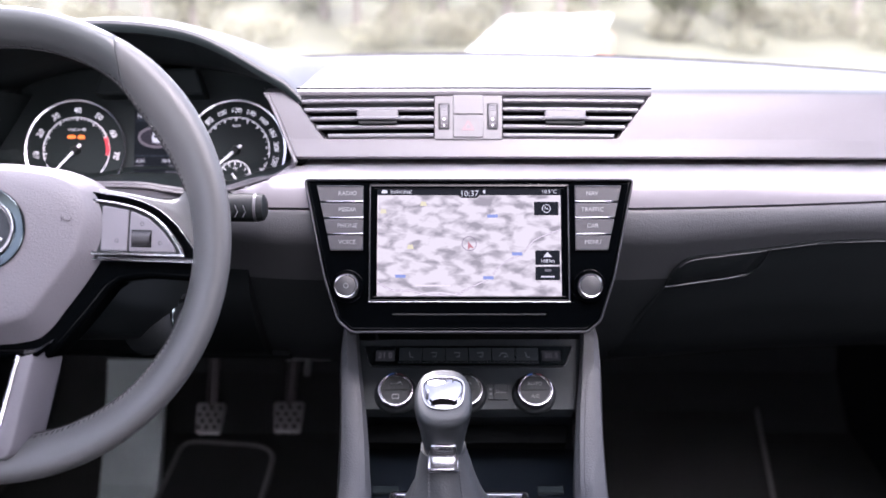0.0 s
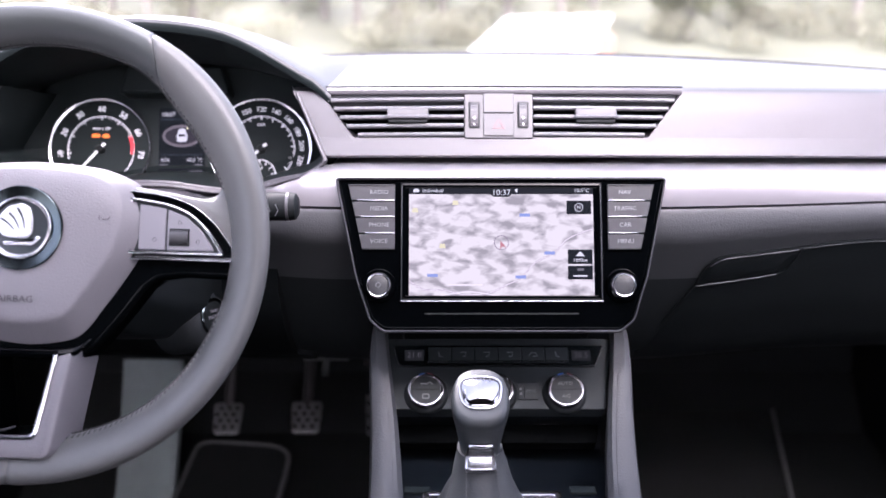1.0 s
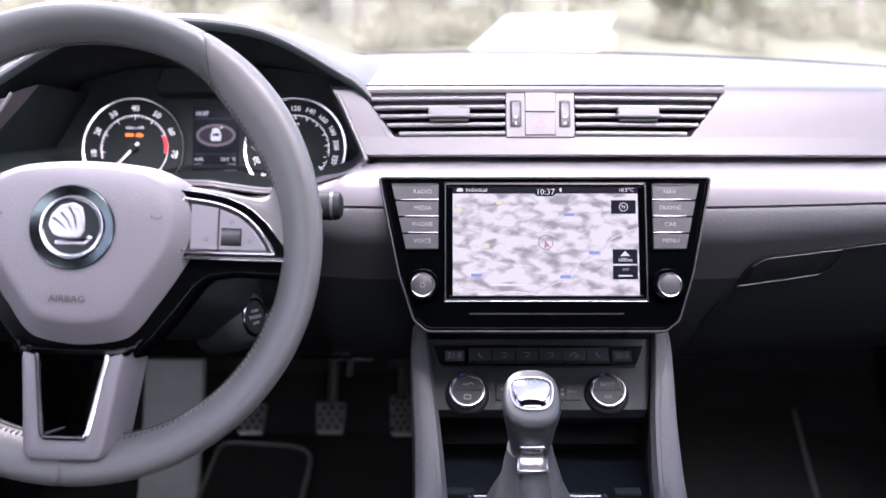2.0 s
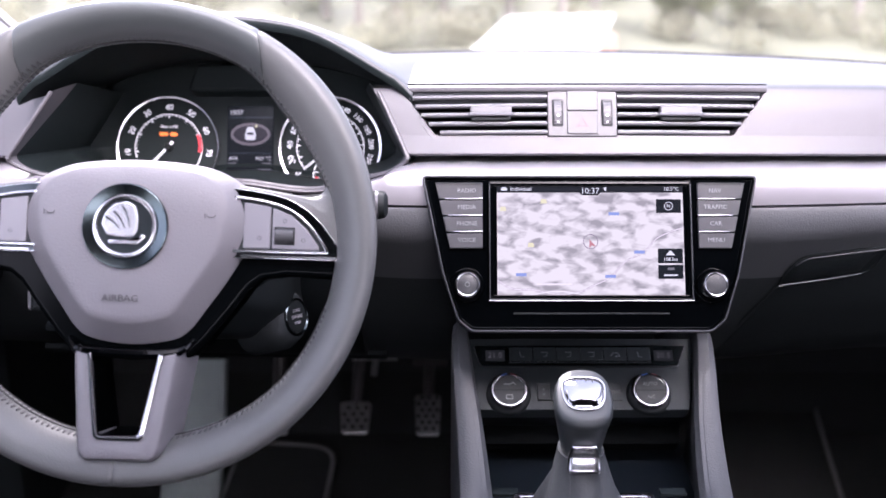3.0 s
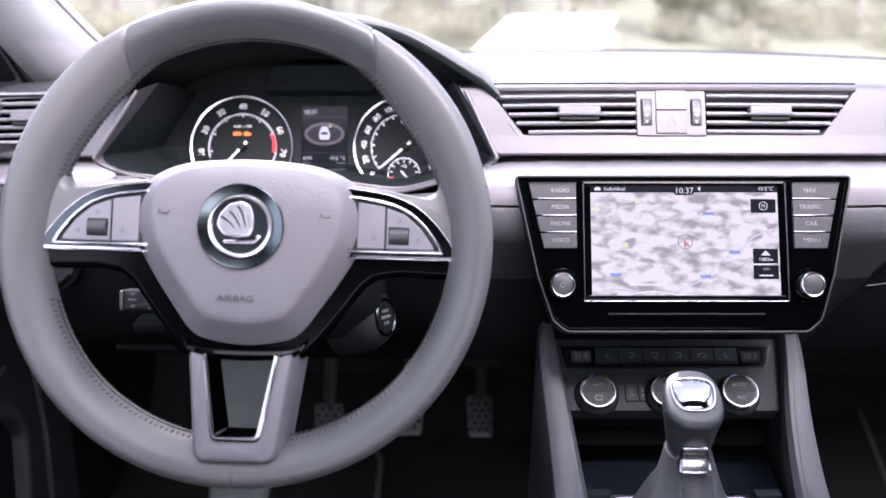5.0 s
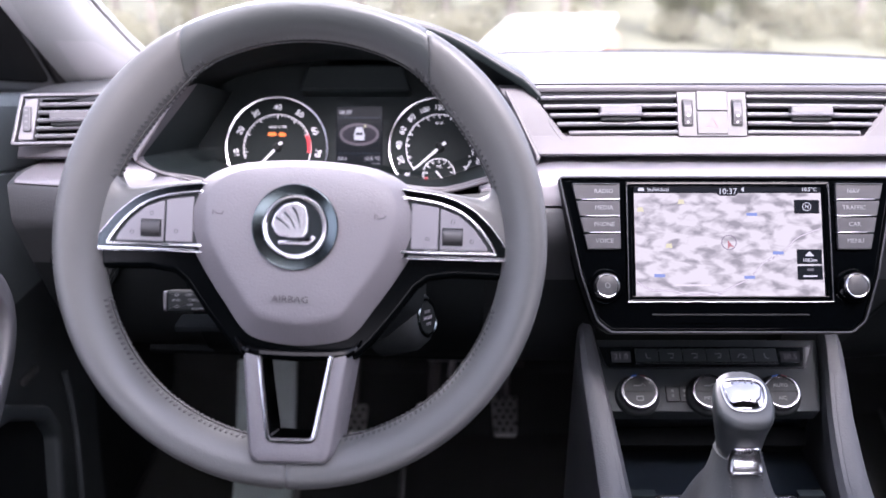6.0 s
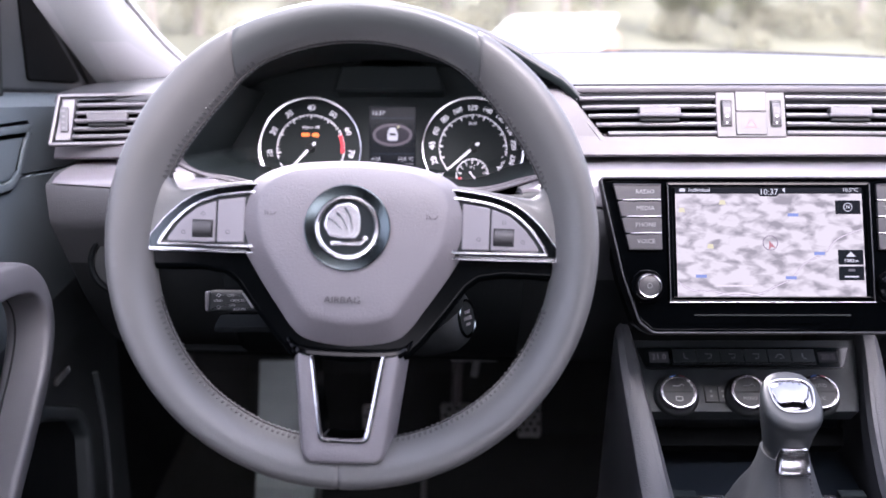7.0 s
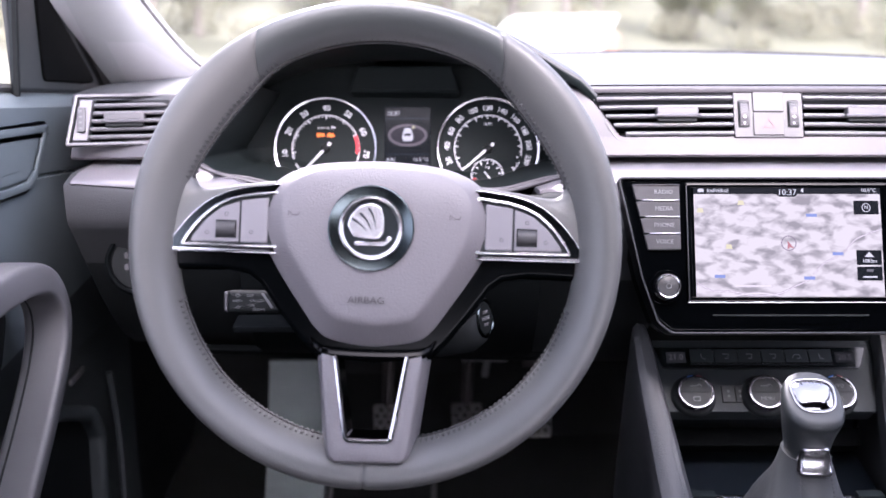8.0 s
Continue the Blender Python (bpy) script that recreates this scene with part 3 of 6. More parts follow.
def vent_slats(x0t, x1t, x0b, x1b, parent, count=5, h=0.0455, bend=0.0):
    """Slats with a rounded nose across an opening whose sides slant: x at the top and at the bottom edge."""
    for k in range(count):
        v = h / 2 - 0.0065 - (h - 0.0103) * k / (count - 1)
        u = 0.5 - v / h
        a, b = x0t + (x0b - x0t) * u, x1t + (x1b - x1t) * u
        # the lowest ones are cut back where the corner is rounded
        back = (0.0, 0.0, 0.0, 0.001, 0.0065)[k]
        a, b = a + back * (x0b - x0t > 0.02), b - back * (x1t - x1b > 0.02)
        rows = [[(x, v + 0.0012, -0.0040 - bend * x * x), (x, v + 0.0021, 0.0004 - bend * x * x), (x, v + 0.0019, 0.0022 - bend * x * x), (x, v + 0.0008, 0.0033 - bend * x * x), (x, v - 0.0008, 0.0033 - bend * x * x), (x, v - 0.0021, 0.0022 - bend * x * x), (x, v - 0.0024, 0.0004 - bend * x * x)] for x in span(a, b, 6)]
        slat = part("slat", thick(rows, (0, 0.0002, -0.0012)), SLAT, parent)
        # rear of the slat in black, so the gap's shade lies in the colour
        rows = [[(x, v - 0.0005, -0.0042 - bend * x * x), (x, v - 0.0016, -0.0160 - bend * x * x)] for x in span(a, b, 2)]
        part("vane", thick(rows, (0, -0.0010, 0)), MATTBLACK, slat, "slat's rear vane, blackened for the shade between slats")


VENTSILVER = material("satin_silver_surround", (0.125, 0.122, 0.128), 0.32, metal=0.5)
TAB = material("grey_vent_tab", (0.047, 0.0455, 0.0495), 0.42, grain=0.2)
SLAT = material("grey_vent_slat", (0.082, 0.080, 0.087), 0.38, grain=0.15)


def vent(name, m, xt0, xt1, xb0, xb1, tab_x, label, h=0.0455, bend=0.0):
    """A vent with five slats and a tab; bend: how it follows the dashboard's curve."""
    v = thing(name, m, label, "air vent", "dashboard air vents")
    o = [(xb0, -h / 2), (xb1, -h / 2), (xt1, h / 2), (xt0, h / 2)]
    bm = hoop(inset(o, -0.0006), 0.0012, -0.03, -0.0045, 0.0002)
    part("duct", bm, MATTBLACK, v)
    part("backing", prism(inset(o, -0.001), -0.034, -0.030), MATTBLACK, v)
    vent_slats(xt0, xt1, xb0, xb1, v, 5, h, bend)
    # small upright blades deep inside
    for k in range(7):
        x = xb0 + (xb1 - xb0) * (k + 0.5) / 7
        part("blade", cuboid(x - 0.0006, -h / 2, -0.028, x + 0.0006, h / 2, -0.016, 0), MATTBLACK, v)
    # rounded fillet in the slanting lower corner
    for xb, xt, away in ((xb0, xt0, 1), (xb1, xt1, -1)):
        if abs(xb - xt) > 0.02:
            side = Vector((xt - xb, h, 0)).normalized() * 0.021
            q = Vector((xb - away * 0.0035, -h / 2 - 0.0030, 0))
            p, r = q + Vector((away * 0.025, 0, 0)), q + side
            arc = [p * (1 - t) ** 2 + q * 2 * t * (1 - t) + r * t * t for t in span(0, 1, 8)]
            o = [(q.x, q.y)] + [(a.x, a.y) for a in arc]
            part("corner_fillet", prism(o if away > 0 else o[::-1], -0.012, 0.0006 - bend * xb * xb), FASCIA, v, "grey rounded corner")
    dip = bend * tab_x * tab_x
    t = part("tab", cuboid(tab_x - 0.0200, -0.0030, 0.001 - dip, tab_x + 0.0200, 0.0048, 0.0095 - dip, 0.0012), TAB, v)
    part("tab_rail", tube([(tab_x - 0.0215, -0.0034, 0.0084 - dip), (tab_x - 0.0205, -0.0036, 0.0092 - dip), (tab_x + 0.0205, -0.0036, 0.0092 - dip), (tab_x + 0.0215, -0.0034, 0.0084 - dip)], [0.0012, 0.0018, 0.0018, 0.0012], 8), SLAT, t, "rounded pale grey rail")
    # a dark block stands in for the shade below the tab
    part("tab_shade", cuboid(tab_x - 0.0190, -0.0088, 0.0030 - dip, tab_x + 0.0190, -0.0046, 0.0072 - dip, 0.0010), DARK, t, "dark block for the shade under the tab")
    return v


VENT_M = tilted(0, 0.9185, 0.7635, 29)
vent("air_vent", VENT_M, -0.1735, -0.0360, -0.1430, -0.0360, -0.0905, "black air vent with grey slats beside the hazard switch", bend=0.153)
vent("air_vent", VENT_M, 0.0315, 0.1750, 0.0315, 0.1435, 0.0918, "black air vent with grey slats facing the passenger seat", bend=0.153)
VENT_L = tilted(-0.622, 0.9185 + bow(0.622)[0], 0.7635 + bow(0.622)[1], 27, 6)
vl = vent("air_vent", VENT_L, -0.048, 0.066, -0.054, 0.066, -0.018, "black air vent with grey slats and silver surround by the door", 0.043)
part("surround", hoop(rounded([(-0.078, -0.027), (0.075, -0.027), (0.075, 0.027), (-0.068, 0.027)], 0.003), 0.0036, -0.003, 0.0030, 0.0012), VENTSILVER, vl)
part("thumbwheel_plate", prism([(-0.071, -0.021), (-0.056, -0.021), (-0.051, 0.021), (-0.063, 0.021)], -0.004, 0.001, 0.0006), SWITCH, vl)
part("thumbwheel", cuboid(-0.0655, -0.013, 0.0, -0.0575, 0.013, 0.004, 0.001), BUTTON, vl)
for k in range(4):
    part("mark", cuboid(-0.0635, -0.010 + k * 0.006, 0.004, -0.0605, -0.008 + k * 0.006, 0.0043, 0), GREYPRINT, vl)


DOT = material("white_dot", (0.6, 0.6, 0.62), 0.4)
PALE = material("pale_grey_switch_plastic", (0.042, 0.0405, 0.0445), 0.4, grain=0.2)


def hazard_block():
    h = thing("hazard_switch_block", VENT_M, "grey block with hazard switch and two vent thumbwheels", "switch")
    part("plate", prism(box2(-0.0355, -0.0235, 0.0310, 0.0235), -0.01, 0.002, 0.0008), PALE, h)
    for x in (-0.0260, 0.0214):
        part("slot", prism(rounded(box2(x - 0.0055, -0.0138, x + 0.0055, 0.0132), 0.002, 3), 0.0, 0.0024, 0.0002), DARK, h, "dark slot")
        rows = [[(xx, 0.0126 * math.cos(a), 0.0008 + dz + 0.0050 * math.sin(a)) for a in span(0, math.pi, 14)] for xx, dz in ((x - 0.0043, -0.0008), (x - 0.0036, 0.0), (x + 0.0036, 0.0), (x + 0.0043, -0.0008))]
        wheel = part("thumbwheel", thick(rows, (0, 0, -0.0006)), TAB, h, "ribbed grey wheel")
        for k in range(7):
            a = 0.45 + 0.37 * k
            y, z = 0.0126 * math.cos(a), 0.0008 + 0.0050 * math.sin(a)
            part("rib", cuboid(x - 0.0034, y - 0.0003, z - 0.0006, x + 0.0034, y + 0.0003, z + 0.0004, 0), BUTTON, wheel)
        for y, r in ((-0.0040, 0.0013), (-0.0098, 0.0009)):
            z = 0.0008 + 0.0050 * math.sqrt(1 - (y / 0.0126) ** 2)
            part("dot", prism(circle(r, 10, x, y), z - 0.0002, z + 0.0005), DOT, wheel, "white dot")
    part("blank_button", prism(rounded(box2(-0.0172, 0.0018, 0.0125, 0.0215), 0.001, 2), 0.0, 0.0034, 0.0007), PALE, h)
    b = part("hazard_button", prism(rounded(box2(-0.0172, -0.0215, 0.0125, 0.0005), 0.001, 2), 0.0, 0.0034, 0.0007), PALE, h)
    tri = [(-0.0085, -0.0145), (0.0038, -0.0145), (-0.0023, -0.0045)]
    part("triangle", hoop(tri, 0.0012, 0.0033, 0.0037), PALERED, b)


hazard_block()

# ---- binnacle hood and instrument cluster ----
CX = -0.358


def hood():
    h = thing("binnacle_hood", Matrix.Identity(4), "black-lined charcoal hood over the instruments", "instrument hood")

    OFF = [0.0, 0.018, 0.038, 0.058, 0.078, 0.098, 0.118, 0.138, 0.158, 0.178, 0.192]
    LIP = [0.8512, 0.8506, 0.8492, 0.8468, 0.8435, 0.8375, 0.8278, 0.8163, 0.8040, 0.7925, 0.7868]
    CREST = [0.8530, 0.8526, 0.8512, 0.8480, 0.8430, 0.8365, 0.8285, 0.8190, 0.8075, 0.7955, 0.7885]

    def curve(table, y, half=0.192, drop=0.0, n=44, dip=0.0):
        """An arch across the hood at depth y: flat in the middle, then sweeping down to its feet."""
        row = []
        for i in range(n + 1):
            u = -1 + 2 * i / n
            z = sum(float(np.interp(abs(min(1, max(-1, u + k))) * 0.192, OFF, table)) for k in (-0.05, -0.025, 0, 0.025, 0.05)) / 5
            row.append((CX + half * u, y + dip * (1 - u * u), 0.7868 + (z - 0.7868) * (1 - drop) - 0.02 * drop - 0.010 * max(0.0, abs(u) - 0.93) / 0.07))
        return row

    def arch(half, top, foot, y, n=44, dip=0.0):
        """A bell-shaped arch at depth y, from one foot to the other."""
        pts = []
        for i in range(n + 1):
            u = -1 + 2 * i / n
            pts.append((CX + half * u, y + dip * (1 - u * u), foot + (top - foot) * (1 - u * u) ** 0.85))
        return pts
    lip = curve(LIP, 0.9270, dip=0.010)
    bm, _ = loft([lip, [(x, y + 0.0012, z + 0.0028) for x, y, z in lip], [(x, y + 0.006, z + 0.0045) for x, y, z in lip], curve(CREST, 0.965, 0.1915, dip=0.006), curve(CREST, 1.0, 0.1905, 0.03),
                  curve(CREST, 1.06, 0.190, 0.18), curve(CREST, 1.14, 0.192, 0.50), curve(CREST, 1.27, 0.200, 1.0)])
    part("hood_top", bm, SOFT, h)
    bm, _ = loft([lip, [(x, y - 0.0006, z - 0.0012) for x, y, z in lip], [(x, y - 0.0002, z - 0.0045) for x, y, z in lip], [(x, y + 0.0012, z - 0.0080) for x, y, z in lip], [(x, y + 0.005, z - 0.0095) for x, y, z in lip], [(CX + (x - CX) * 0.985, y + 0.030, z - 0.0085) for x, y, z in lip],
                  arch(0.170, 0.812, 0.771, 0.995, dip=0.01), arch(0.158, 0.794, 0.765, 1.052), arch(0.152, 0.788, 0.755, 1.118)])
    part("hood_lining", bm, FUNNEL, h, "black inner lining")
    o = [(x, z) for x, _, z in arch(0.178, 0.810, 0.745, 0)] + [(CX - 0.180, 0.66), (CX + 0.180, 0.66)]
    bm = prism(o, -1.126, -1.118)
    bm.transform(Matrix(((1, 0, 0, 0), (0, 0, -1, 0), (0, 1, 0, 0), (0, 0, 0, 1))))
    part("back_panel", bm, FUNNEL, h)


hood()


def cluster():
    lean = 23.5
    c = thing("instrument_cluster", tilted(CX + 0.0007, 1.0636, 0.6933, lean) @ Matrix.Scale(1.0094, 4), "instrument cluster with two black dials and a centre display", "instrument cluster")
    # funnel from the opening to the face, with its pale edge
    half = [(0.155, 0.7825), (0.1855, 0.7300), (0.187, 0.7255), (0.1845, 0.7200), (0.168, 0.7095), (0.158, 0.7055), (0.137, 0.6980), (0.115, 0.6905), (0.095, 0.6865), (0.075, 0.6875), (0.045, 0.6925), (0.030, 0.6950), (0.0, 0.6955)]
    path = half + [(-x, z) for x, z in half[-2::-1]]
    path = [(p.x - 0.006 * max(0.0, -p.x / 0.187) ** 3, p.y) for p in spline([(x, z, 0) for x, z in path], 3)]
    q = Matrix(c.matrix_world).inverted()
    depth = lambda z: float(np.interp(z, [0.686, 0.700, 0.712, 0.7255, 0.785], [0.913, 0.908, 0.897, 0.892, 0.932]))
    lift = lambda x, z: 0.004 * min(1.0, max(0.0, (z - 0.7165) / 0.062)) if x > 0 else 0.0
    front = [q @ Vector((CX + x + lift(x, z), depth(z), z)) for x, z in path]
    low = lambda z: min(1.0, max(0.0, (0.712 - z) / 0.012))
    up = lambda z: min(1.0, max(0.0, (z - 0.7165) / 0.062))
    inner = [(x - math.copysign(0.0035 + 0.005 * up(z), x) * (1 - low(z)), z + 0.0045 * low(z)) for x, z in path]
    rim = [q @ Vector((CX + x, depth(z) + 0.004 + 0.042 * up(z), z)) for x, z in inner]
    bm, _ = loft([front, [(a + b) / 2 + Vector((0, 0, 0.0012)) for a, b in zip(front, rim)], rim])
    part("funnel_bezel", bm, FASCIA, c, "grey matt surround", sharp=60)
    back = [q @ Vector((CX + x * 0.94, 1.0656 + 0.42 * (z - 0.035 - 0.6933), z - 0.030)) for x, z in inner]
    floor_ring = [q @ Vector((CX + x * 0.78, 1.0651 + 0.42 * (z - 0.035 - 0.6933), z - 0.030 + 0.25 * (0.73 - z))) for x, z in inner]
    mid = [rim[i] * 0.38 + back[i] * 0.62 + (floor_ring[i] - back[i]) * 0.16 for i in range(len(rim))]
    bm, _ = loft([rim, [rim[i] * 0.7 + mid[i] * 0.3 for i in range(len(rim))], mid, back, floor_ring])
    part("funnel", bm, FUNNEL, c, sharp=85)
    edge = [q @ Vector((CX + x + lift(x, z), depth(z) - 0.001, z)) for x, z in path]
    part("funnel_edge", tube(edge, 0.0020, 6, up=(0, 0.3, 1)), FASCIA, c, "thin grey surround")
    face = rounded([(0.150, -0.066), (0.172, 0.010), (0.145, 0.092), (-0.145, 0.092), (-0.172, 0.010), (-0.150, -0.066)], 0.02, 4)
    part("face_plate", prism(face, -0.004, 0.0, 0), FUNNEL, c)
    part("step", prism(rounded([(-0.062, 0.058), (0.062, 0.058), (0.052, 0.088), (-0.052, 0.088)], 0.004), 0.0, 0.028, 0.003), FUNNEL, c)

    def gauge(cx, cy, numbers, a0, a1, needle, minor, name):
        g = new(name)
        g.parent = c
        g.matrix_basis = pose(cx, cy, 0)
        g.empty_display_size = 0.02
        part("dial", lathe([(0, 0.0012), (0.0565, 0.0012), (0.0565, 0.0)], 48), DIAL, g)
        bm = bmesh.new()
        rows = []
        for i in range(65):
            a = radians(-62 + (242 + 62) * i / 64)
            cs, sn = math.cos(a), math.sin(a)
            rows.append([(r * cs, r * sn, z) for r, z in ((0.0540, 0.001), (0.0552, 0.0055), (0.0572, 0.0062), (0.0582, 0.003), (0.0582, 0.0))])
        loft(rows, bm)
        part("ring", bm, SATIN, g, "silver dial ring")
        bm = bmesh.new()
        rows = []
        for i in range(49):
            a = radians(-42 + 264 * i / 48)
            rows.append([(r * math.cos(a), r * math.sin(a), 0.0016) for r in (0.0372, 0.0380)])
        loft(rows, bm)
        n = len(numbers)
        for i in range((n - 1) * minor + 1):
            a = radians(a0 + (a1 - a0) * i / ((n - 1) * minor))
            d, s = Vector((math.cos(a), math.sin(a), 0)), Vector((-math.sin(a), math.cos(a), 0))
            w, r0 = (0.00055, 0.0335) if i % minor == 0 else (0.0003, 0.0352)
            vs = [bm.verts.new(d * r + s * k * w + Vector((0, 0, 0.0017))) for r, k in ((r0, -1), (0.0378, -1), (0.0378, 1), (r0, 1))]
            bm.faces.new(vs)
        part("scale", bm, WHITE, g, "white tick scale")
        for i, text in enumerate(numbers):
            a = radians(a0 + (a1 - a0) * i / (n - 1))
            words(text, 0.0092 if len(text) < 3 else 0.0078, WHITE, g, 0.0455 * math.cos(a), 0.0455 * math.sin(a), 0.0018, "number", turn=math.degrees(a) - 90)
        a = radians(needle)
        d, s = Vector((math.cos(a), math.sin(a), 0)), Vector((-math.sin(a), math.cos(a), 0))
        bm = bmesh.new()
        rows = [[d * r + s * k * w + Vector((0, 0, 0.006 + 0.0008 * (1 - abs(k)))) for k in (-1, 0, 1)] for r, w in ((-0.008, 0.0015), (0.0, 0.0014), (0.035, 0.0007))]
        part("needle", thick(rows, (0, 0, -0.0012), bm), WHITE, g)
        part("needle_hub", lathe([(0, 0.0075), (0.0035, 0.0072), (0.0048, 0.0055), (0.005, 0.001)], 20), DARK, g)
        return g

    g = gauge(-0.089, 0.0, ["0", "10", "20", "30", "40", "50", "60", "70"], 220, -8, 227, 5, "rev_counter")
    bm = bmesh.new()
    loft([[(r * math.cos(radians(a)), r * math.sin(radians(a)), 0.0019) for r in (0.0338, 0.0378)] for a in span(24, -9, 10)], bm)
    part("red_zone", bm, RED, g)
    words("1/min x 100", 0.0042, WHITE, g, 0, 0.0235, 0.0018)
    part("warning_lamp", prism(rounded(box2(-0.0105, 0.0135, -0.0015, 0.0172), 0.001, 2), 0.001, 0.0018), AMBER, g)
    part("warning_lamp", prism(rounded([(0.0005, 0.0140), (0.0035, 0.0130), (0.0085, 0.0130), (0.0100, 0.0150), (0.0070, 0.0172), (0.0025, 0.0172)], 0.0008, 2), 0.001, 0.0018), AMBER, g)
    g = gauge(0.0925, 0.0, ["0", "20", "40", "60", "80", "100", "120", "140", "160", "180", "200", "230", "260"], 219, -38, 221, 2, "speedometer")
    words("km/h", 0.0042, WHITE, g, 0, 0.028, 0.0018)
    # small fuel dial inside the speedometer
    part("fuel_dial", prism(circle(0.0175, 32, -0.001, -0.030), 0.001, 0.0028), DIAL, g)
    part("fuel_ring", hoop(circle(0.0180, 40, -0.001, -0.030), 0.0008, 0.001, 0.0034), WHITE, g)
    bm = bmesh.new()
    for i in range(9):
        a = radians(200 - 220 * i / 8)
        d, s = Vector((math.cos(a), math.sin(a), 0)), Vector((-math.sin(a), math.cos(a), 0))
        o = Vector((-0.001, -0.030, 0.0031))
        bm.faces.new([bm.verts.new(o + d * r + s * k * 0.0004) for r, k in ((0.0125, -1), (0.0165, -1), (0.0165, 1), (0.0125, 1))])
    part("fuel_scale", bm, WHITE, g)
    words("1/2", 0.0045, WHITE, g, -0.001, -0.0215, 0.0033, "number")
    part("fuel_needle", tube([(-0.004, -0.027, 0.0045), (0.009, -0.043, 0.0045)], [0.0007, 0.0004], 6), WHITE, g)
    part("fuel_reserve", prism(box2(-0.0165, -0.037, -0.0135, -0.0335), 0.002, 0.0032), RED, g)
    # display between the dials
    d = part("display", prism(rounded(box2(-0.0235, -0.040, 0.0285, 0.047), 0.001, 2), 0.0, 0.0015, 0.0003), LCD, c, "dark trip display with a car symbol")
    part("header_bar", prism(box2(-0.0225, 0.0335, 0.0275, 0.0345), 0.0014, 0.0016), LCDBLUEGREY, d)
    words("10:37", 0.0068, LCDBRIGHT, d, -0.0135, 0.0395, 0.0016, "clock")
    part("disc", prism(circle(0.0220, 40, 0.0025, 0.0150, 0.0125), 0.0014, 0.0016), LCDSHADE, d)
    part("disc_glow", hoop(circle(0.0222, 40, 0.0025, 0.0150, 0.0128), 0.0030, 0.0014, 0.0017), LCDROSE, d)
    for k in range(14):
        a = 2 * math.pi * (k + 0.5) / 14
        part("ring_mark", prism(circle(0.0009, 8, 0.0025 + 0.0212 * math.cos(a), 0.0150 + 0.0120 * math.sin(a)), 0.0015, 0.0019), LCDGREY, d)
    part("car_symbol", prism(rounded([(-0.0030, 0.0085), (0.0080, 0.0085), (0.0086, 0.0150), (0.0058, 0.0232), (-0.0008, 0.0232), (-0.0036, 0.0150)], 0.002, 3), 0.0016, 0.0020), LCDBRIGHT, d)
    part("car_window", prism(rounded(box2(-0.0012, 0.0142, 0.0062, 0.0170), 0.0008, 2), 0.0019, 0.0022), LCDSHADE, d)
    part("arrow_mark", prism([(0.0070, 0.0220), (0.0090, 0.0265), (0.0105, 0.0235)], 0.0016, 0.0021), LCDYELLOW, d)
    words("A/N", 0.0058, LCDBRIGHT, d, -0.0165, -0.0125, 0.0016)
    words("10.5 °C", 0.0058, LCDBRIGHT, d, 0.0170, -0.0125, 0.0016)
    part("divider", prism(box2(-0.022, -0.0068, 0.027, -0.0060), 0.0014, 0.0016), LCDBLUEGREY, d)
    for x0, x1, y in ((0.016, 0.026, -0.0190), (0.012, 0.026, -0.0265), (-0.022, -0.013, -0.0190)):
        part("bar", prism(box2(x0, y - 0.0020, x1, y + 0.0020), 0.0014, 0.0016), LCDGREY, d)
    part("lamp", prism(box2(-0.005, -0.0465, 0.004, -0.0440), 0.0, 0.001), RED, c, "red warning light")


cluster()

# ---- infotainment unit ----


TRIMCHROME = material("fine_satin_chrome", (0.36, 0.36, 0.38), 0.26, metal=1.0)
BEZELCHROME = material("knob_chrome", (0.34, 0.34, 0.36), 0.2, metal=1.0)
SMOKED = material("smoked_chrome", (0.034, 0.035, 0.038), 0.42, metal=1.0)


KNOBCAP = material("grey_knob_cap", (0.016, 0.0165, 0.018), 0.4, grain=0.2)
KEYPRINT = material("faint_key_print", (0.135, 0.135, 0.143), 0.5)
KEYGREY = material("grey_key_plastic", (0.024, 0.024, 0.027), 0.45, grain=0.2, grain_size=1200, specular=0.35)


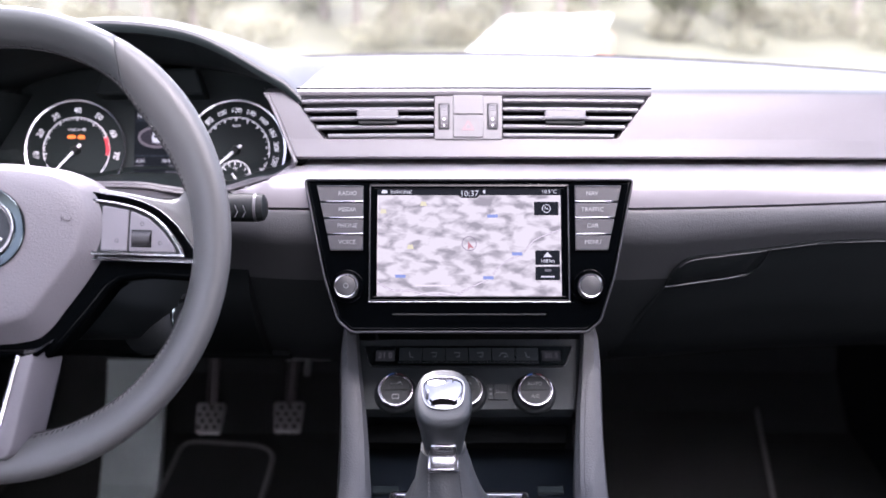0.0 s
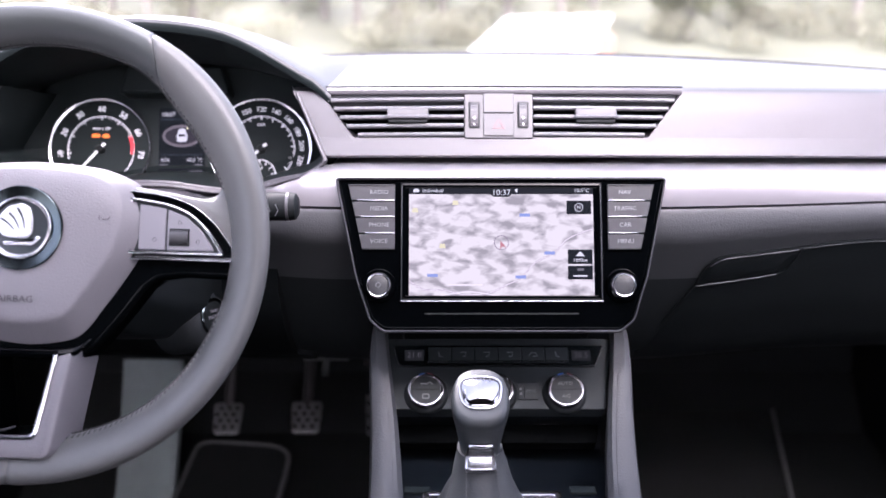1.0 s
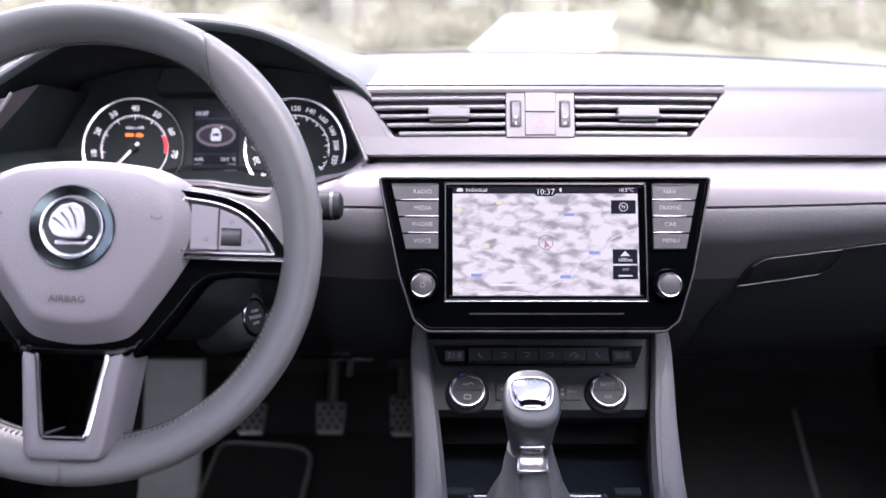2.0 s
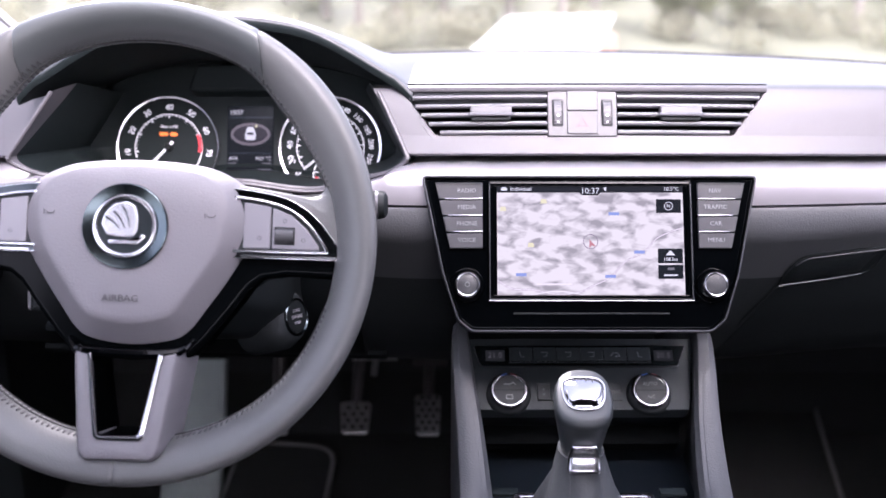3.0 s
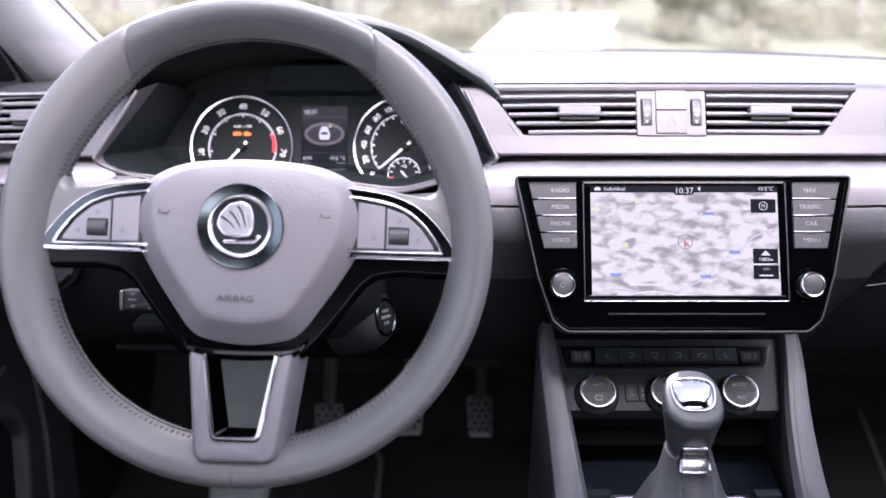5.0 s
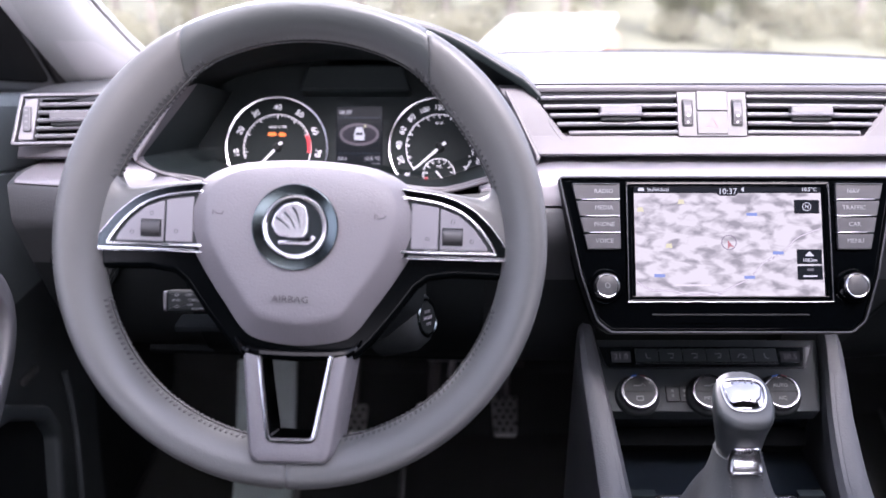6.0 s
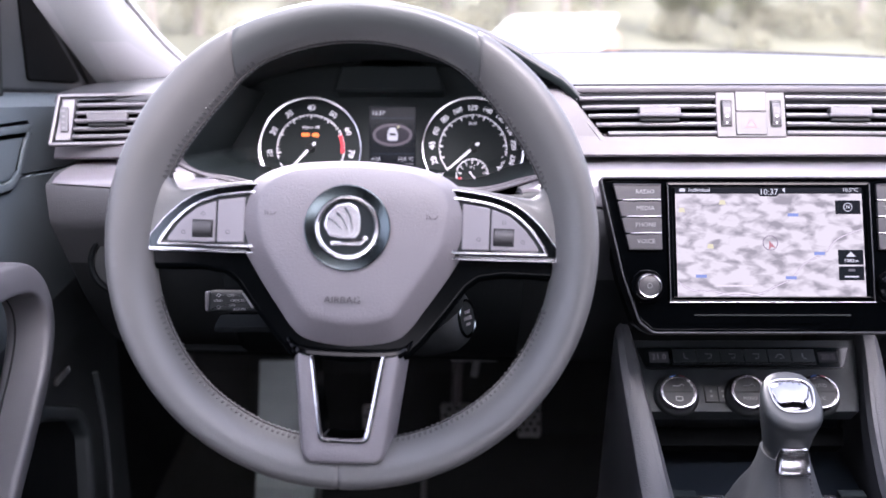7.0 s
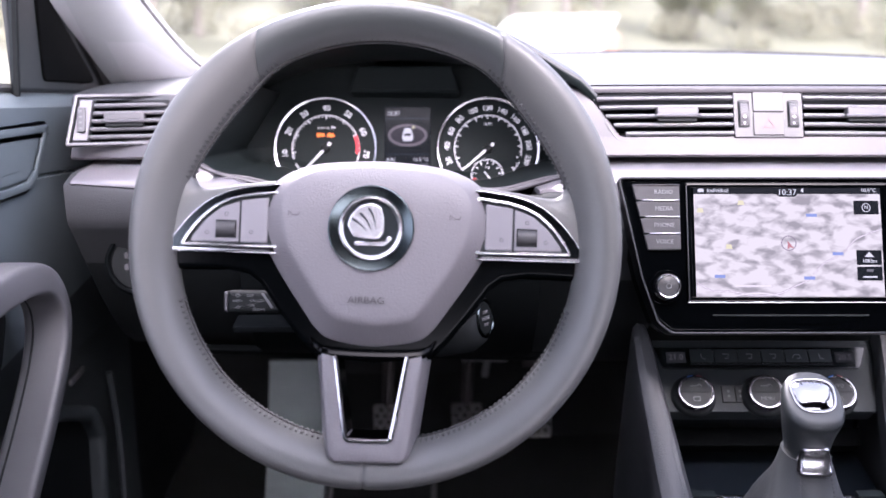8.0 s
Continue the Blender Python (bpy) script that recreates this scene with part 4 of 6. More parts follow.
def infotainment():
    m = tilted(-0.003, 0.8232, 0.6665, 26.6)
    u = thing("infotainment_unit", m, "piano-black infotainment unit with a lit map screen", "infotainment")
    outline = rounded([(-0.1515, 0.0585), (-0.1330, -0.030), (-0.1195, -0.0715), (-0.1075, -0.0815), (0.1075, -0.0815), (0.1195, -0.0715), (0.1330, -0.030), (0.1515, 0.0585)],
                      [0.003, 0, 0.012, 0.010, 0.010, 0.012, 0, 0.003], 5)
    part("body", prism(inset(outline, 0.001), -0.05, 0.0, 0.002), PIANO, u)
    part("frame", hoop(inset(outline, -0.0014), 0.0022, -0.02, 0.0020, 0.0007), SMOKED, u, "thin chrome outline")
    # screen
    part("screen_frame", hoop(rounded(box2(-0.0925, -0.0545, 0.0925, 0.0545), 0.002, 3), 0.0052, -0.001, 0.0024, 0.0008), PIANO, u)
    s = part("screen", prism(box2(-0.0876, -0.0520, 0.0876, 0.0520), -0.001, 0.0012), PIANO, u)
    part("chrome_sill", cuboid(-0.0925, -0.0550, 0.0, 0.0925, -0.0541, 0.0030, 0.0004), TRIMCHROME, u)
    for k in (-1, 1):
        part("chrome_side", cuboid(k * 0.0912 - 0.0006, -0.054, 0.0, k * 0.0912 + 0.0006, 0.052, 0.0030, 0.0003), SMOKED, u)
    mp = part("map", prism(box2(-0.0845, -0.0505, 0.0845, 0.0440), 0.0008, 0.0016), LCDMAP, s, "pale lit relief map")
    part("status_bar", prism(box2(-0.0845, 0.0440, 0.0845, 0.0505), 0.0008, 0.0018), LCD, s)
    words("Individual", 0.0052, LCDBRIGHT, s, -0.0725, 0.0472, 0.0020, align="LEFT")
    part("car_icon", prism(rounded([(-0.0808, 0.0458), (-0.0752, 0.0458), (-0.0752, 0.0478), (-0.0765, 0.0490), (-0.0795, 0.0490), (-0.0808, 0.0478)], 0.0006, 2), 0.0016, 0.0020), LCDBRIGHT, s)
    part("clock_tab", prism(rounded([(-0.0105, 0.0445), (-0.0070, 0.0415), (0.0070, 0.0415), (0.0105, 0.0445)], 0.001, 2), 0.0014, 0.0019), LCD, s)
    words("10:37", 0.0078, LCDBRIGHT, s, 0.0002, 0.0453, 0.0021, "clock")
    part("speaker_icon", prism([(0.0128, 0.0466), (0.0150, 0.0450), (0.0150, 0.0495), (0.0128, 0.0482)], 0.0016, 0.0020), LCDBRIGHT, s)
    words("10.5°C", 0.0050, LCDBRIGHT, s, 0.0740, 0.0472, 0.0020)
    # roads and map marks

    def ribbon(pts, w, mat, z, name):
        path = spline([(x, y, z) for x, y in pts], 6)
        rows = []
        for i, p in enumerate(path):
            t = (path[min(i + 1, len(path) - 1)] - path[max(i - 1, 0)]).normalized()
            n = Vector((-t.y, t.x, 0)) * w
            rows.append([p + n, p - n])
        part(name, thick(rows, (0, 0, -0.0001)), mat, mp)

    road = [(-0.0845, -0.036), (-0.070, -0.044), (-0.052, -0.0445), (-0.034, -0.0485), (-0.012, -0.047), (0.004, -0.040), (0.018, -0.033), (0.030, -0.020), (0.048, -0.010), (0.060, 0.002), (0.073, 0.008), (0.0845, 0.012)]
    ribbon(road, 0.0007, LCDPURPLE, 0.00175, "road_edge")
    ribbon(road, 0.00045, LCDROAD, 0.0019, "road")
    ribbon([(-0.06, -0.0505), (-0.030, -0.046), (0.0, -0.0505)], 0.0006, LCDROAD, 0.0018, "road")
    for x, y in ((-0.063, -0.031), (0.0175, -0.0325), (0.044, -0.0105), (0.0215, 0.0245)):
        part("road_tag", prism(box2(x - 0.0048, y - 0.0014, x + 0.0048, y + 0.0014), 0.0016, 0.0021), LCDBLUE, mp)
    for x, y in ((-0.079, 0.029), (-0.054, -0.004), (-0.042, 0.036)):
        part("map_mark", prism([(x - 0.003, y - 0.002), (x + 0.003, y - 0.002), (x + 0.0022, y + 0.002), (x - 0.0022, y + 0.002)], 0.0016, 0.0020), LCDYELLOW, mp)
    part("place_name", prism(box2(-0.049, -0.0405, -0.017, -0.0388), 0.0016, 0.0019), LCDROAD, mp)
    part("position_ring", hoop(circle(0.0068, 32, 0.0, -0.001), 0.0006, 0.0016, 0.0021), LCDPURPLE, mp)
    part("position_arrow", prism([(-0.001, 0.001), (0.0046, -0.0055), (0.0008, -0.0045), (-0.0012, -0.007)], 0.0016, 0.0022), LCDRED, mp)
    for x, y, hw, hh in ((0.0712, 0.0315, 0.0112, 0.0062), (0.0718, -0.0140, 0.0112, 0.0066), (0.0718, -0.0285, 0.0112, 0.0062)):
        part("map_button", prism(rounded(box2(x - hw, y - hh, x + hw, y + hh), 0.0006, 2), 0.0016, 0.0021), LCD, mp)
    part("compass", hoop(circle(0.0040, 24, 0.0712, 0.0315), 0.0006, 0.002, 0.0024), LCDBRIGHT, mp)
    words("N", 0.0045, LCDBRIGHT, mp, 0.0712, 0.0315, 0.0023)
    words("1083m", 0.0048, LCDBRIGHT, mp, 0.0718, -0.0172, 0.0023)
    part("hill_icon", prism([(0.0675, -0.0135), (0.0761, -0.0135), (0.0718, -0.0088)], 0.002, 0.0024), LCDBRIGHT, mp)
    part("scale_bar", prism(box2(0.0655, -0.0322, 0.0781, -0.0308), 0.002, 0.0024), LCDBRIGHT, mp)
    part("scale_text", prism(box2(0.0690, -0.0268, 0.0750, -0.0246), 0.002, 0.0024), LCDGREY, mp)
    # key columns
    keys = (("RADIO", "MEDIA", "PHONE", "VOICE"), ("NAV", "TRAFFIC", "CAR", "MENU"))
    for side, names in ((-1, keys[0]), (1, keys[1])):
        for k, text in enumerate(names):
            top, bot = 0.0520 - k * 0.0151, 0.0520 - (k + 1) * 0.0151 + 0.0012
            xo = lambda v: 0.1405 - (0.0520 - v) * 0.222
            o = [(side * 0.0975, bot), (side * xo(bot), bot), (side * xo(top), top), (side * 0.0975, top)]
            b = part("key", prism(rounded(o, 0.0008, 2), -0.001, 0.0032, 0.0008), KEYGREY, u)
            if k < 3:
                e = [(side * 0.0975, bot - 0.0007), (side * (xo(bot) - 0.006), bot - 0.0007), (side * (xo(bot) - 0.005), bot + 0.0005), (side * 0.0975, bot + 0.0005)]
                part("key_edge", prism(e, 0.0, 0.0040, 0.0005), TRIMCHROME, b, "bright chrome key edge")
            words(text, 0.0056, KEYPRINT, b, side * 0.1135 if side > 0 else -0.1120, (top + bot) / 2 + 0.0004, 0.0034, align="CENTER")
        top = part("key_rim", prism([(side * 0.0975, 0.0515), (side * 0.1405, 0.0515), (side * 0.1405, 0.0527), (side * 0.0975, 0.0527)], 0.0, 0.0042, 0.0004), SMOKED, u)
    # knobs
    for side in (-1, 1):
        kb = new("knob")
        kb.parent = u
        kb.matrix_basis = pose(side * 0.1107 - 0.001, -0.0405, 0)
        kb.empty_display_size = 0.01
        part("collar", lathe([(0.0155, 0.0), (0.0155, 0.002), (0.0145, 0.004)], 40), PIANO, kb)
        part("grip", lathe([(0.0116, 0.0), (0.0115, 0.0095), (0.0111, 0.0118), (0.0103, 0.0128), (0.0095, 0.0126), (0.0093, 0.011)], 48), BEZELCHROME, kb)
        part("cap", lathe([(0, 0.0120), (0.0080, 0.0120), (0.0090, 0.0116), (0.0093, 0.0105)], 40), KNOBCAP, kb)
        if side < 0:
            part("power_mark", hoop(circle(0.0024, 20), 0.0006, 0.0125, 0.0129), GREYPRINT, kb)
    part("slot_line", cuboid(-0.046, -0.0733, 0.0, 0.043, -0.0727, 0.0006, 0), PIANO, u)
    part("disc_slot", prism(box2(-0.070, -0.0665, 0.070, -0.0650), 0.0, 0.0004), DARK, u)


infotainment()

# ---- climate panel ----


def climate():
    lean = 51.0
    m = tilted(-0.002, 0.8520, 0.5255, lean)
    c = thing("climate_panel", m, "dark grey climate control panel with three chrome-ringed dials", "climate control")
    o = rounded([(-0.1040, -0.0460), (0.1030, -0.0460), (0.1160, 0.0296), (-0.1140, 0.0296)], 0.003, 3)
    part("plate", prism(o, -0.02, 0.0, 0.001), CLIMATE, c)
    part("lower_lip", prism(rounded([(-0.1000, -0.0650), (0.0990, -0.0650), (0.1025, -0.0457), (-0.1035, -0.0457)], 0.002, 2), -0.060, -0.042, 0.001), MATTBLACK, c)
    s = rounded([(-0.0975, -0.001), (0.0965, -0.001), (0.1062, 0.0214), (-0.1040, 0.0214)], [0.006, 0.006, 0.001, 0.001], 4)
    strip = part("key_strip", prism(s, 0.0, 0.0016, 0.0005), STRIPGLOSS, c)
    part("strip_edge", hoop(inset(s, -0.0006), 0.0011, 0.0, 0.0020), SMOKED, strip)
    part("key_sill", cuboid(-0.070, 0.0022, 0.001, 0.071, 0.0034, 0.0030, 0.0004), SMOKED, strip)
    for x, text in ((-0.0830, "21.0"), (0.0835, "20.5")):
        part("window", prism(box2(x - 0.0095, 0.0045, x + 0.0095, 0.0160), 0.001, 0.0019), LCDDIM, strip)
        words(text, 0.0085, LCDREAD, strip, x, 0.0103, 0.0021, "readout")
    for k in range(6):
        x = -0.0575 + k * 0.0233
        b = part("key", prism(rounded(box2(x - 0.0112, 0.0045, x + 0.0112, 0.0186), 0.0006, 2), 0.001, 0.0032, 0.0006), STRIPKEY, strip)
        # seat, windscreen, face, feet, recirculation and seat symbols as plain strokes
        z = 0.0034
        if k in (0, 5):
            pts = [(x - 0.0012, 0.0135, z), (x - 0.0004, 0.0085, z), (x + 0.0030, 0.0080, z)]
        elif k == 4:
            pts = [(x - 0.0045, 0.0090, z), (x - 0.002, 0.0125, z), (x + 0.002, 0.0125, z), (x + 0.0045, 0.0090, z), (x, 0.0085, z)]
        else:
            pts = [(x - 0.0030, 0.0130, z), (x + 0.0030, 0.0130, z), (x + 0.0020, 0.0085, z), (x - 0.0010, 0.0085, z)]
        part("symbol", tube(pts, 0.0005, 5), SWITCH, b)
    for x, up_text, low_text in ((-0.0710, "", ""), (-0.0035, "", "MENU"), (0.0645, "AUTO", "A/C")):
        d = new("dial")
        d.parent = c
        d.matrix_basis = pose(x, -0.0305, 0)
        d.empty_display_size = 0.01
        part("collar", lathe([(0.0215, 0.0), (0.0212, 0.0030), (0.0200, 0.0050), (0.0175, 0.0060)], 40), DARK, d)
        part("ring", lathe([(0.0176, 0.002), (0.0175, 0.0122), (0.0170, 0.0136), (0.0164, 0.0139), (0.0153, 0.0137), (0.0149, 0.0120)], 56), BEZELCHROME, d, "chrome dial ring")
        cap = part("cap", lathe([(0, 0.0122), (0.0144, 0.0122), (0.0149, 0.0115), (0.0150, 0.010)], 40), KEYDARK, d)
        part("split", cuboid(-0.0142, -0.0005, 0.0118, 0.0142, 0.0005, 0.0126, 0), DARK, cap)
        for side, mat in ((1, BLUEMARK), (-1, REDMARK)):
            bm = bmesh.new()
            loft([[(r * math.sin(radians(-side * a)), r * math.cos(radians(a)), 0.0145) for r in (0.0156, 0.0166)] for a in span(6, 26, 6)], bm)
            if abs(x) > 0.01:
                part("tint_mark", bm, mat, d)
            else:
                bm.free()
        if up_text:
            words(up_text, 0.0052, GREYPRINT, cap, 0, 0.0062, 0.0124)
        else:
            part("symbol", tube([(-0.005, 0.0058, 0.0126), (0.001, 0.0058, 0.0126), (0.004, 0.0078, 0.0126), (0.006, 0.0055, 0.0126)], 0.0007, 5), GREYPRINT, cap)
        if low_text:
            words(low_text, 0.0048, GREYPRINT, cap, 0, -0.0068, 0.0124)
        else:
            part("symbol", hoop(rounded(box2(-0.0035, -0.0095, 0.0035, -0.0045), 0.001, 2), 0.0009, 0.012, 0.0127), GREYPRINT, cap)
    for x0, x1, text in ((0.0190, 0.0245, ""), (0.0250, 0.0390, "SYNC"), (-0.0430, -0.0305, ""), (-0.0300, -0.0210, "")):
        b = part("key", prism(rounded(box2(x0, -0.0365, x1, -0.0195), 0.0008, 2), 0.0, 0.0016, 0.0005), KEYDARK, c)
        if text:
            words(text, 0.0042, GREYPRINT, b, (x0 + x1) / 2, -0.028, 0.0018)
        else:
            for y in (-0.0255, -0.0305):
                part("mark", prism(box2((x0 + x1) / 2 - 0.0012, y - 0.0012, (x0 + x1) / 2 + 0.0012, y + 0.0012), 0.0015, 0.0018), GREYPRINT, b)


STRIPGLOSS = material("gloss_dark_strip", (0.0050, 0.0066, 0.0070), 0.12, vary=0.2, specular=0.30)
STRIPKEY = material("dark_grey_strip_key", (0.022, 0.0270, 0.0280), 0.4, grain=0.15, specular=0.3)
TRAY = material("dark_tray_plastic", (0.0060, 0.0085, 0.0115), 0.35, vary=0.2, specular=0.3)
CLIMATE = material("dark_grey_panel", (0.0180, 0.0222, 0.0234), 0.55, grain=0.3, specular=0.28)
LCDDIM = display("display_readout", (0.05, 0.055, 0.06), 0.022)
REDMARK = material("red_mark", (0.12, 0.012, 0.02), 0.4)
KEYDARK = material("black_key_plastic", (0.0092, 0.0122, 0.0130), 0.45, grain=0.15, specular=0.3)
climate()

# ---- centre console ----


def console():
    c = thing("centre_console", Matrix.Identity(4), "charcoal centre console with grey side rails and dark tray", "centre console", kind="structure")
    for s in (-1, 1):
        # rail: rises from behind the gear lever to the stack
        path = [(0.10, 0.30, 0.022), (0.104, 0.50, 0.022), (0.1075, 0.64, 0.021), (0.1095, 0.725, 0.019), (0.114, 0.79, 0.0155), (0.1195, 0.835, 0.012), (0.1215, 0.858, 0.0095), (0.1215, 0.875, 0.008)]
        zz = [0.405, 0.420, 0.440, 0.4610, 0.500, 0.537, 0.556, 0.562]
        rows = []
        for (x, y, w), z in zip(path, zz):
            x = x - 0.0015 * 0
            rows.append([(s * (x - w * 0.75), y, z - 0.030), (s * (x - w * 0.72), y, z - 0.006), (s * (x - w * 0.45), y, z - 0.0005), (s * (x + w * 0.1), y, z + 0.001),
                         (s * (x + w * 0.6), y, z - 0.004), (s * (x + w * 0.75), y, z - 0.014), (s * (x + w * 0.72), y + 0.01, z - 0.06), (s * (x + w * 0.70), y + 0.03, z - 0.20), (s * (x + w * 0.70), y + 0.05, min(0.02, z - 0.4))])
        fine = []
        for k in range(len(rows[0])):
            fine.append(spline([r[k] for r in rows], 4))
        part("side_rail", thick([list(r) for r in zip(*fine)], (-s * 0.004, 0, -0.001)), SOFT, c)
    # tray between the rails, with a back wall under the climate panel
    rows = []
    for y, z, w in ((0.35, 0.405, 0.085), (0.60, 0.432, 0.090), (0.715, 0.452, 0.0925), (0.735, 0.452, 0.0925), (0.74, 0.425, 0.093), (0.80, 0.420, 0.096), (0.86, 0.425, 0.098), (0.875, 0.44, 0.099), (0.88, 0.54, 0.10)):
        rows.append([(x, y, z) for x in span(-w - 0.01, w + 0.01, 8)])
    part("tray", thick(rows, (0, 0, -0.006)), TRAY, c, "glossy black storage tray")
    part("gear_surround", hoop(rounded(box2(-0.0750, 0.50, 0.0500, 0.7300), 0.006, 4), 0.007, 0.440, 0.4630, 0.0015), SATIN, c, "satin chrome gear surround")
    part("gear_plate", prism(rounded(box2(-0.062, 0.505, 0.048, 0.720), 0.008, 4), 0.43, 0.4560, 0.001), PIANO, c)
    for x in (-0.080, 0.072):
        part("tray_clip", cuboid(x - 0.012, 0.742, 0.4500, x + 0.012, 0.752, 0.4530, 0.001), FUNNEL, c)


console()


def gear_lever():
    g = thing("gear_lever", pose(-0.0268, 0.666, 0.456, -2, 0, 0), "leather gear lever with a chrome-topped knob in a boot", "gear lever")

    def ringpts(hw, hd, z, n=28, p=2.6, dy=0.0, fold=0.0):
        pts = []
        for i in range(n):
            a = 2 * math.pi * i / n
            c, s = math.cos(a), math.sin(a)
            k = (abs(c) ** p + abs(s) ** p) ** (-1 / p) * (1 + fold * math.sin(5 * a + z * 60))
            pts.append((hw * k * c, hd * k * s + dy, z))
        return pts
    rows = [ringpts(0.050, 0.064, -0.004, 48, 3.2), ringpts(0.046, 0.060, 0.010, 48, 3.0, fold=0.03), ringpts(0.0405, 0.054, 0.022, 48, 2.8, fold=0.06), ringpts(0.0350, 0.048, 0.034, 48, 2.6, fold=0.075),
            ringpts(0.0300, 0.041, 0.046, 48, 2.6, fold=0.07), ringpts(0.0252, 0.032, 0.060, 48, 2.5, fold=0.04), ringpts(0.0220, 0.0245, 0.074, 48, 2.4, fold=0.01), ringpts(0.0190, 0.0205, 0.085, 48, 2.4), ringpts(0.0182, 0.0192, 0.090, 48, 2.4), ringpts(0.0165, 0.0175, 0.0895, 48, 2.4)]
    rows = [[(x + 0.007 * (0.09 - z) / 0.09, y, z) for x, y, z in row] for row in rows]
    bm, vs = loft(rows, closed=True)
    bm.faces.new(vs[-1])
    boot = part("boot", bm, BOOTSKIN, g, "folded leather boot")
    for s in (-1, 1):
        path = [(s * 0.0120, -0.0185, 0.088), (s * 0.0125 + 0.001, -0.0240, 0.076), (s * 0.0135 + 0.002, -0.0315, 0.062), (s * 0.0150 + 0.0033, -0.0405, 0.047), (s * 0.0170 + 0.0042, -0.0475, 0.035), (s * 0.020 + 0.0055, -0.056, 0.020)]
        pts = spline(path, 10)
        bm = bmesh.new()
        for i in range(0, len(pts) - 1, 2):
            tube([pts[i] + Vector((0, -0.0012, 0)), pts[i + 1] + Vector((0, -0.0012, 0))], 0.0010, 5, bm=bm)
        tagged(part("stitching", bm, THREAD, boot), kind="stuff")
    def slanted(hw, hd, z, k, dy=0.0):
        """A ring whose front dips, so that the knob's top faces the seats."""
        return [(x, y, 0.086 + (zz - 0.086) * 0.70 + 0.76 * k * (y - dy)) for x, y, zz in ringpts(hw, hd, z, 36, 2.5, dy)]
    rows = [slanted(0.0165, 0.0175, 0.086, 0), slanted(0.0160, 0.0172, 0.094, 0), slanted(0.0170, 0.0178, 0.102, 0), slanted(0.0195, 0.0195, 0.120, 0.1), slanted(0.0218, 0.0215, 0.136, 0.32, -0.001),
            slanted(0.0230, 0.0228, 0.148, 0.55, -0.002), slanted(0.0228, 0.0230, 0.154, 0.66, -0.002), slanted(0.0214, 0.0218, 0.1585, 0.72, -0.002), slanted(0.0195, 0.0200, 0.1605, 0.74, -0.002), slanted(0.0150, 0.0155, 0.1615, 0.75, -0.002)]
    bm, vs = loft(rows, closed=True)
    bm.faces.new(vs[-1])
    knob = part("knob", bm, KNOBSKIN, g)
    # chrome clip in front of the collar
    clip_at = tilted(0.0, -0.0190, 0.0920, 18)
    rings = []
    for v, hw, d in ((-0.0135, 0.0085, 0.002), (-0.0125, 0.0112, 0.0044), (-0.0105, 0.0126, 0.0062), (-0.0085, 0.0129, 0.0066), (-0.0070, 0.0128, 0.0056), (0.0, 0.0122, 0.0052), (0.0065, 0.0105, 0.0050), (0.0080, 0.0102, 0.0068), (0.0098, 0.0096, 0.0066), (0.0108, 0.0088, 0.0040)):
        rings.append([(hw * math.sin(q), v, d * (0.35 + 0.65 * math.cos(q) ** 0.6) if abs(q) < 1.5 else -0.004) for q in span(-1.55, 1.55, 14)])
    bm = thick(rings, (0, 0, -0.006))
    bm.transform(clip_at)
    part("reverse_clip", bm, SATIN, g, "chrome reverse release clip", sharp=60)
    # domed top badge, tipped towards the seats
    tip = tilted(0.0, -0.0022, 0.1375, 61)
    o = [(x * (1 + 6.0 * y), y * 0.95 + 0.001) for x, y, _ in ringpts(0.0172, 0.0168, 0.0, 40, 2.9)]
    bm = hoop(o, 0.0016, -0.006, 0.0022, 0.0006)
    bm.transform(tip)
    part("badge_ring", bm, BEZELCHROME, knob, "chrome ring round the shift badge")
    rings = [[(x * k, y * k + 0.0008, z) for x, y in inset(o, 0.0018)] for k, z in ((1, -0.004), (1, 0.0006), (0.93, 0.0016), (0.75, 0.0031), (0.5, 0.0043), (0.25, 0.0050), (0.05, 0.0052))]
    bm, vs = loft(rings, closed=True)
    bm.faces.new(vs[-1])
    bm.transform(tip)
    badge = part("badge", bm, BADGE, knob, "glossy shift pattern badge")
    for k, text in enumerate(("R", "1", "3", "5")):
        ob = words(text, 0.0038, DIGIT, badge, 0, 0, 0, "number")
        ob.data.transform(tip @ pose(-0.0080 + k * 0.0053, 0.0118, 0.0038))
    for k, text in enumerate(("2", "4", "6")):
        ob = words(text, 0.0038, DIGIT, badge, 0, 0, 0, "number")
        ob.data.transform(tip @ pose(-0.0027 + k * 0.0053, -0.0055, 0.0052))


BADGE = material("polished_badge", (0.30, 0.30, 0.32), 0.09, metal=1.0)
DIGIT = material("dark_engraved_digits", (0.02, 0.02, 0.022), 0.5)
KNOBSKIN = material("dark_knob_leather", (0.0175, 0.0210, 0.0222), 0.44, grain=0.3, grain_size=900)
gear_lever()

# ---- steering wheel ----


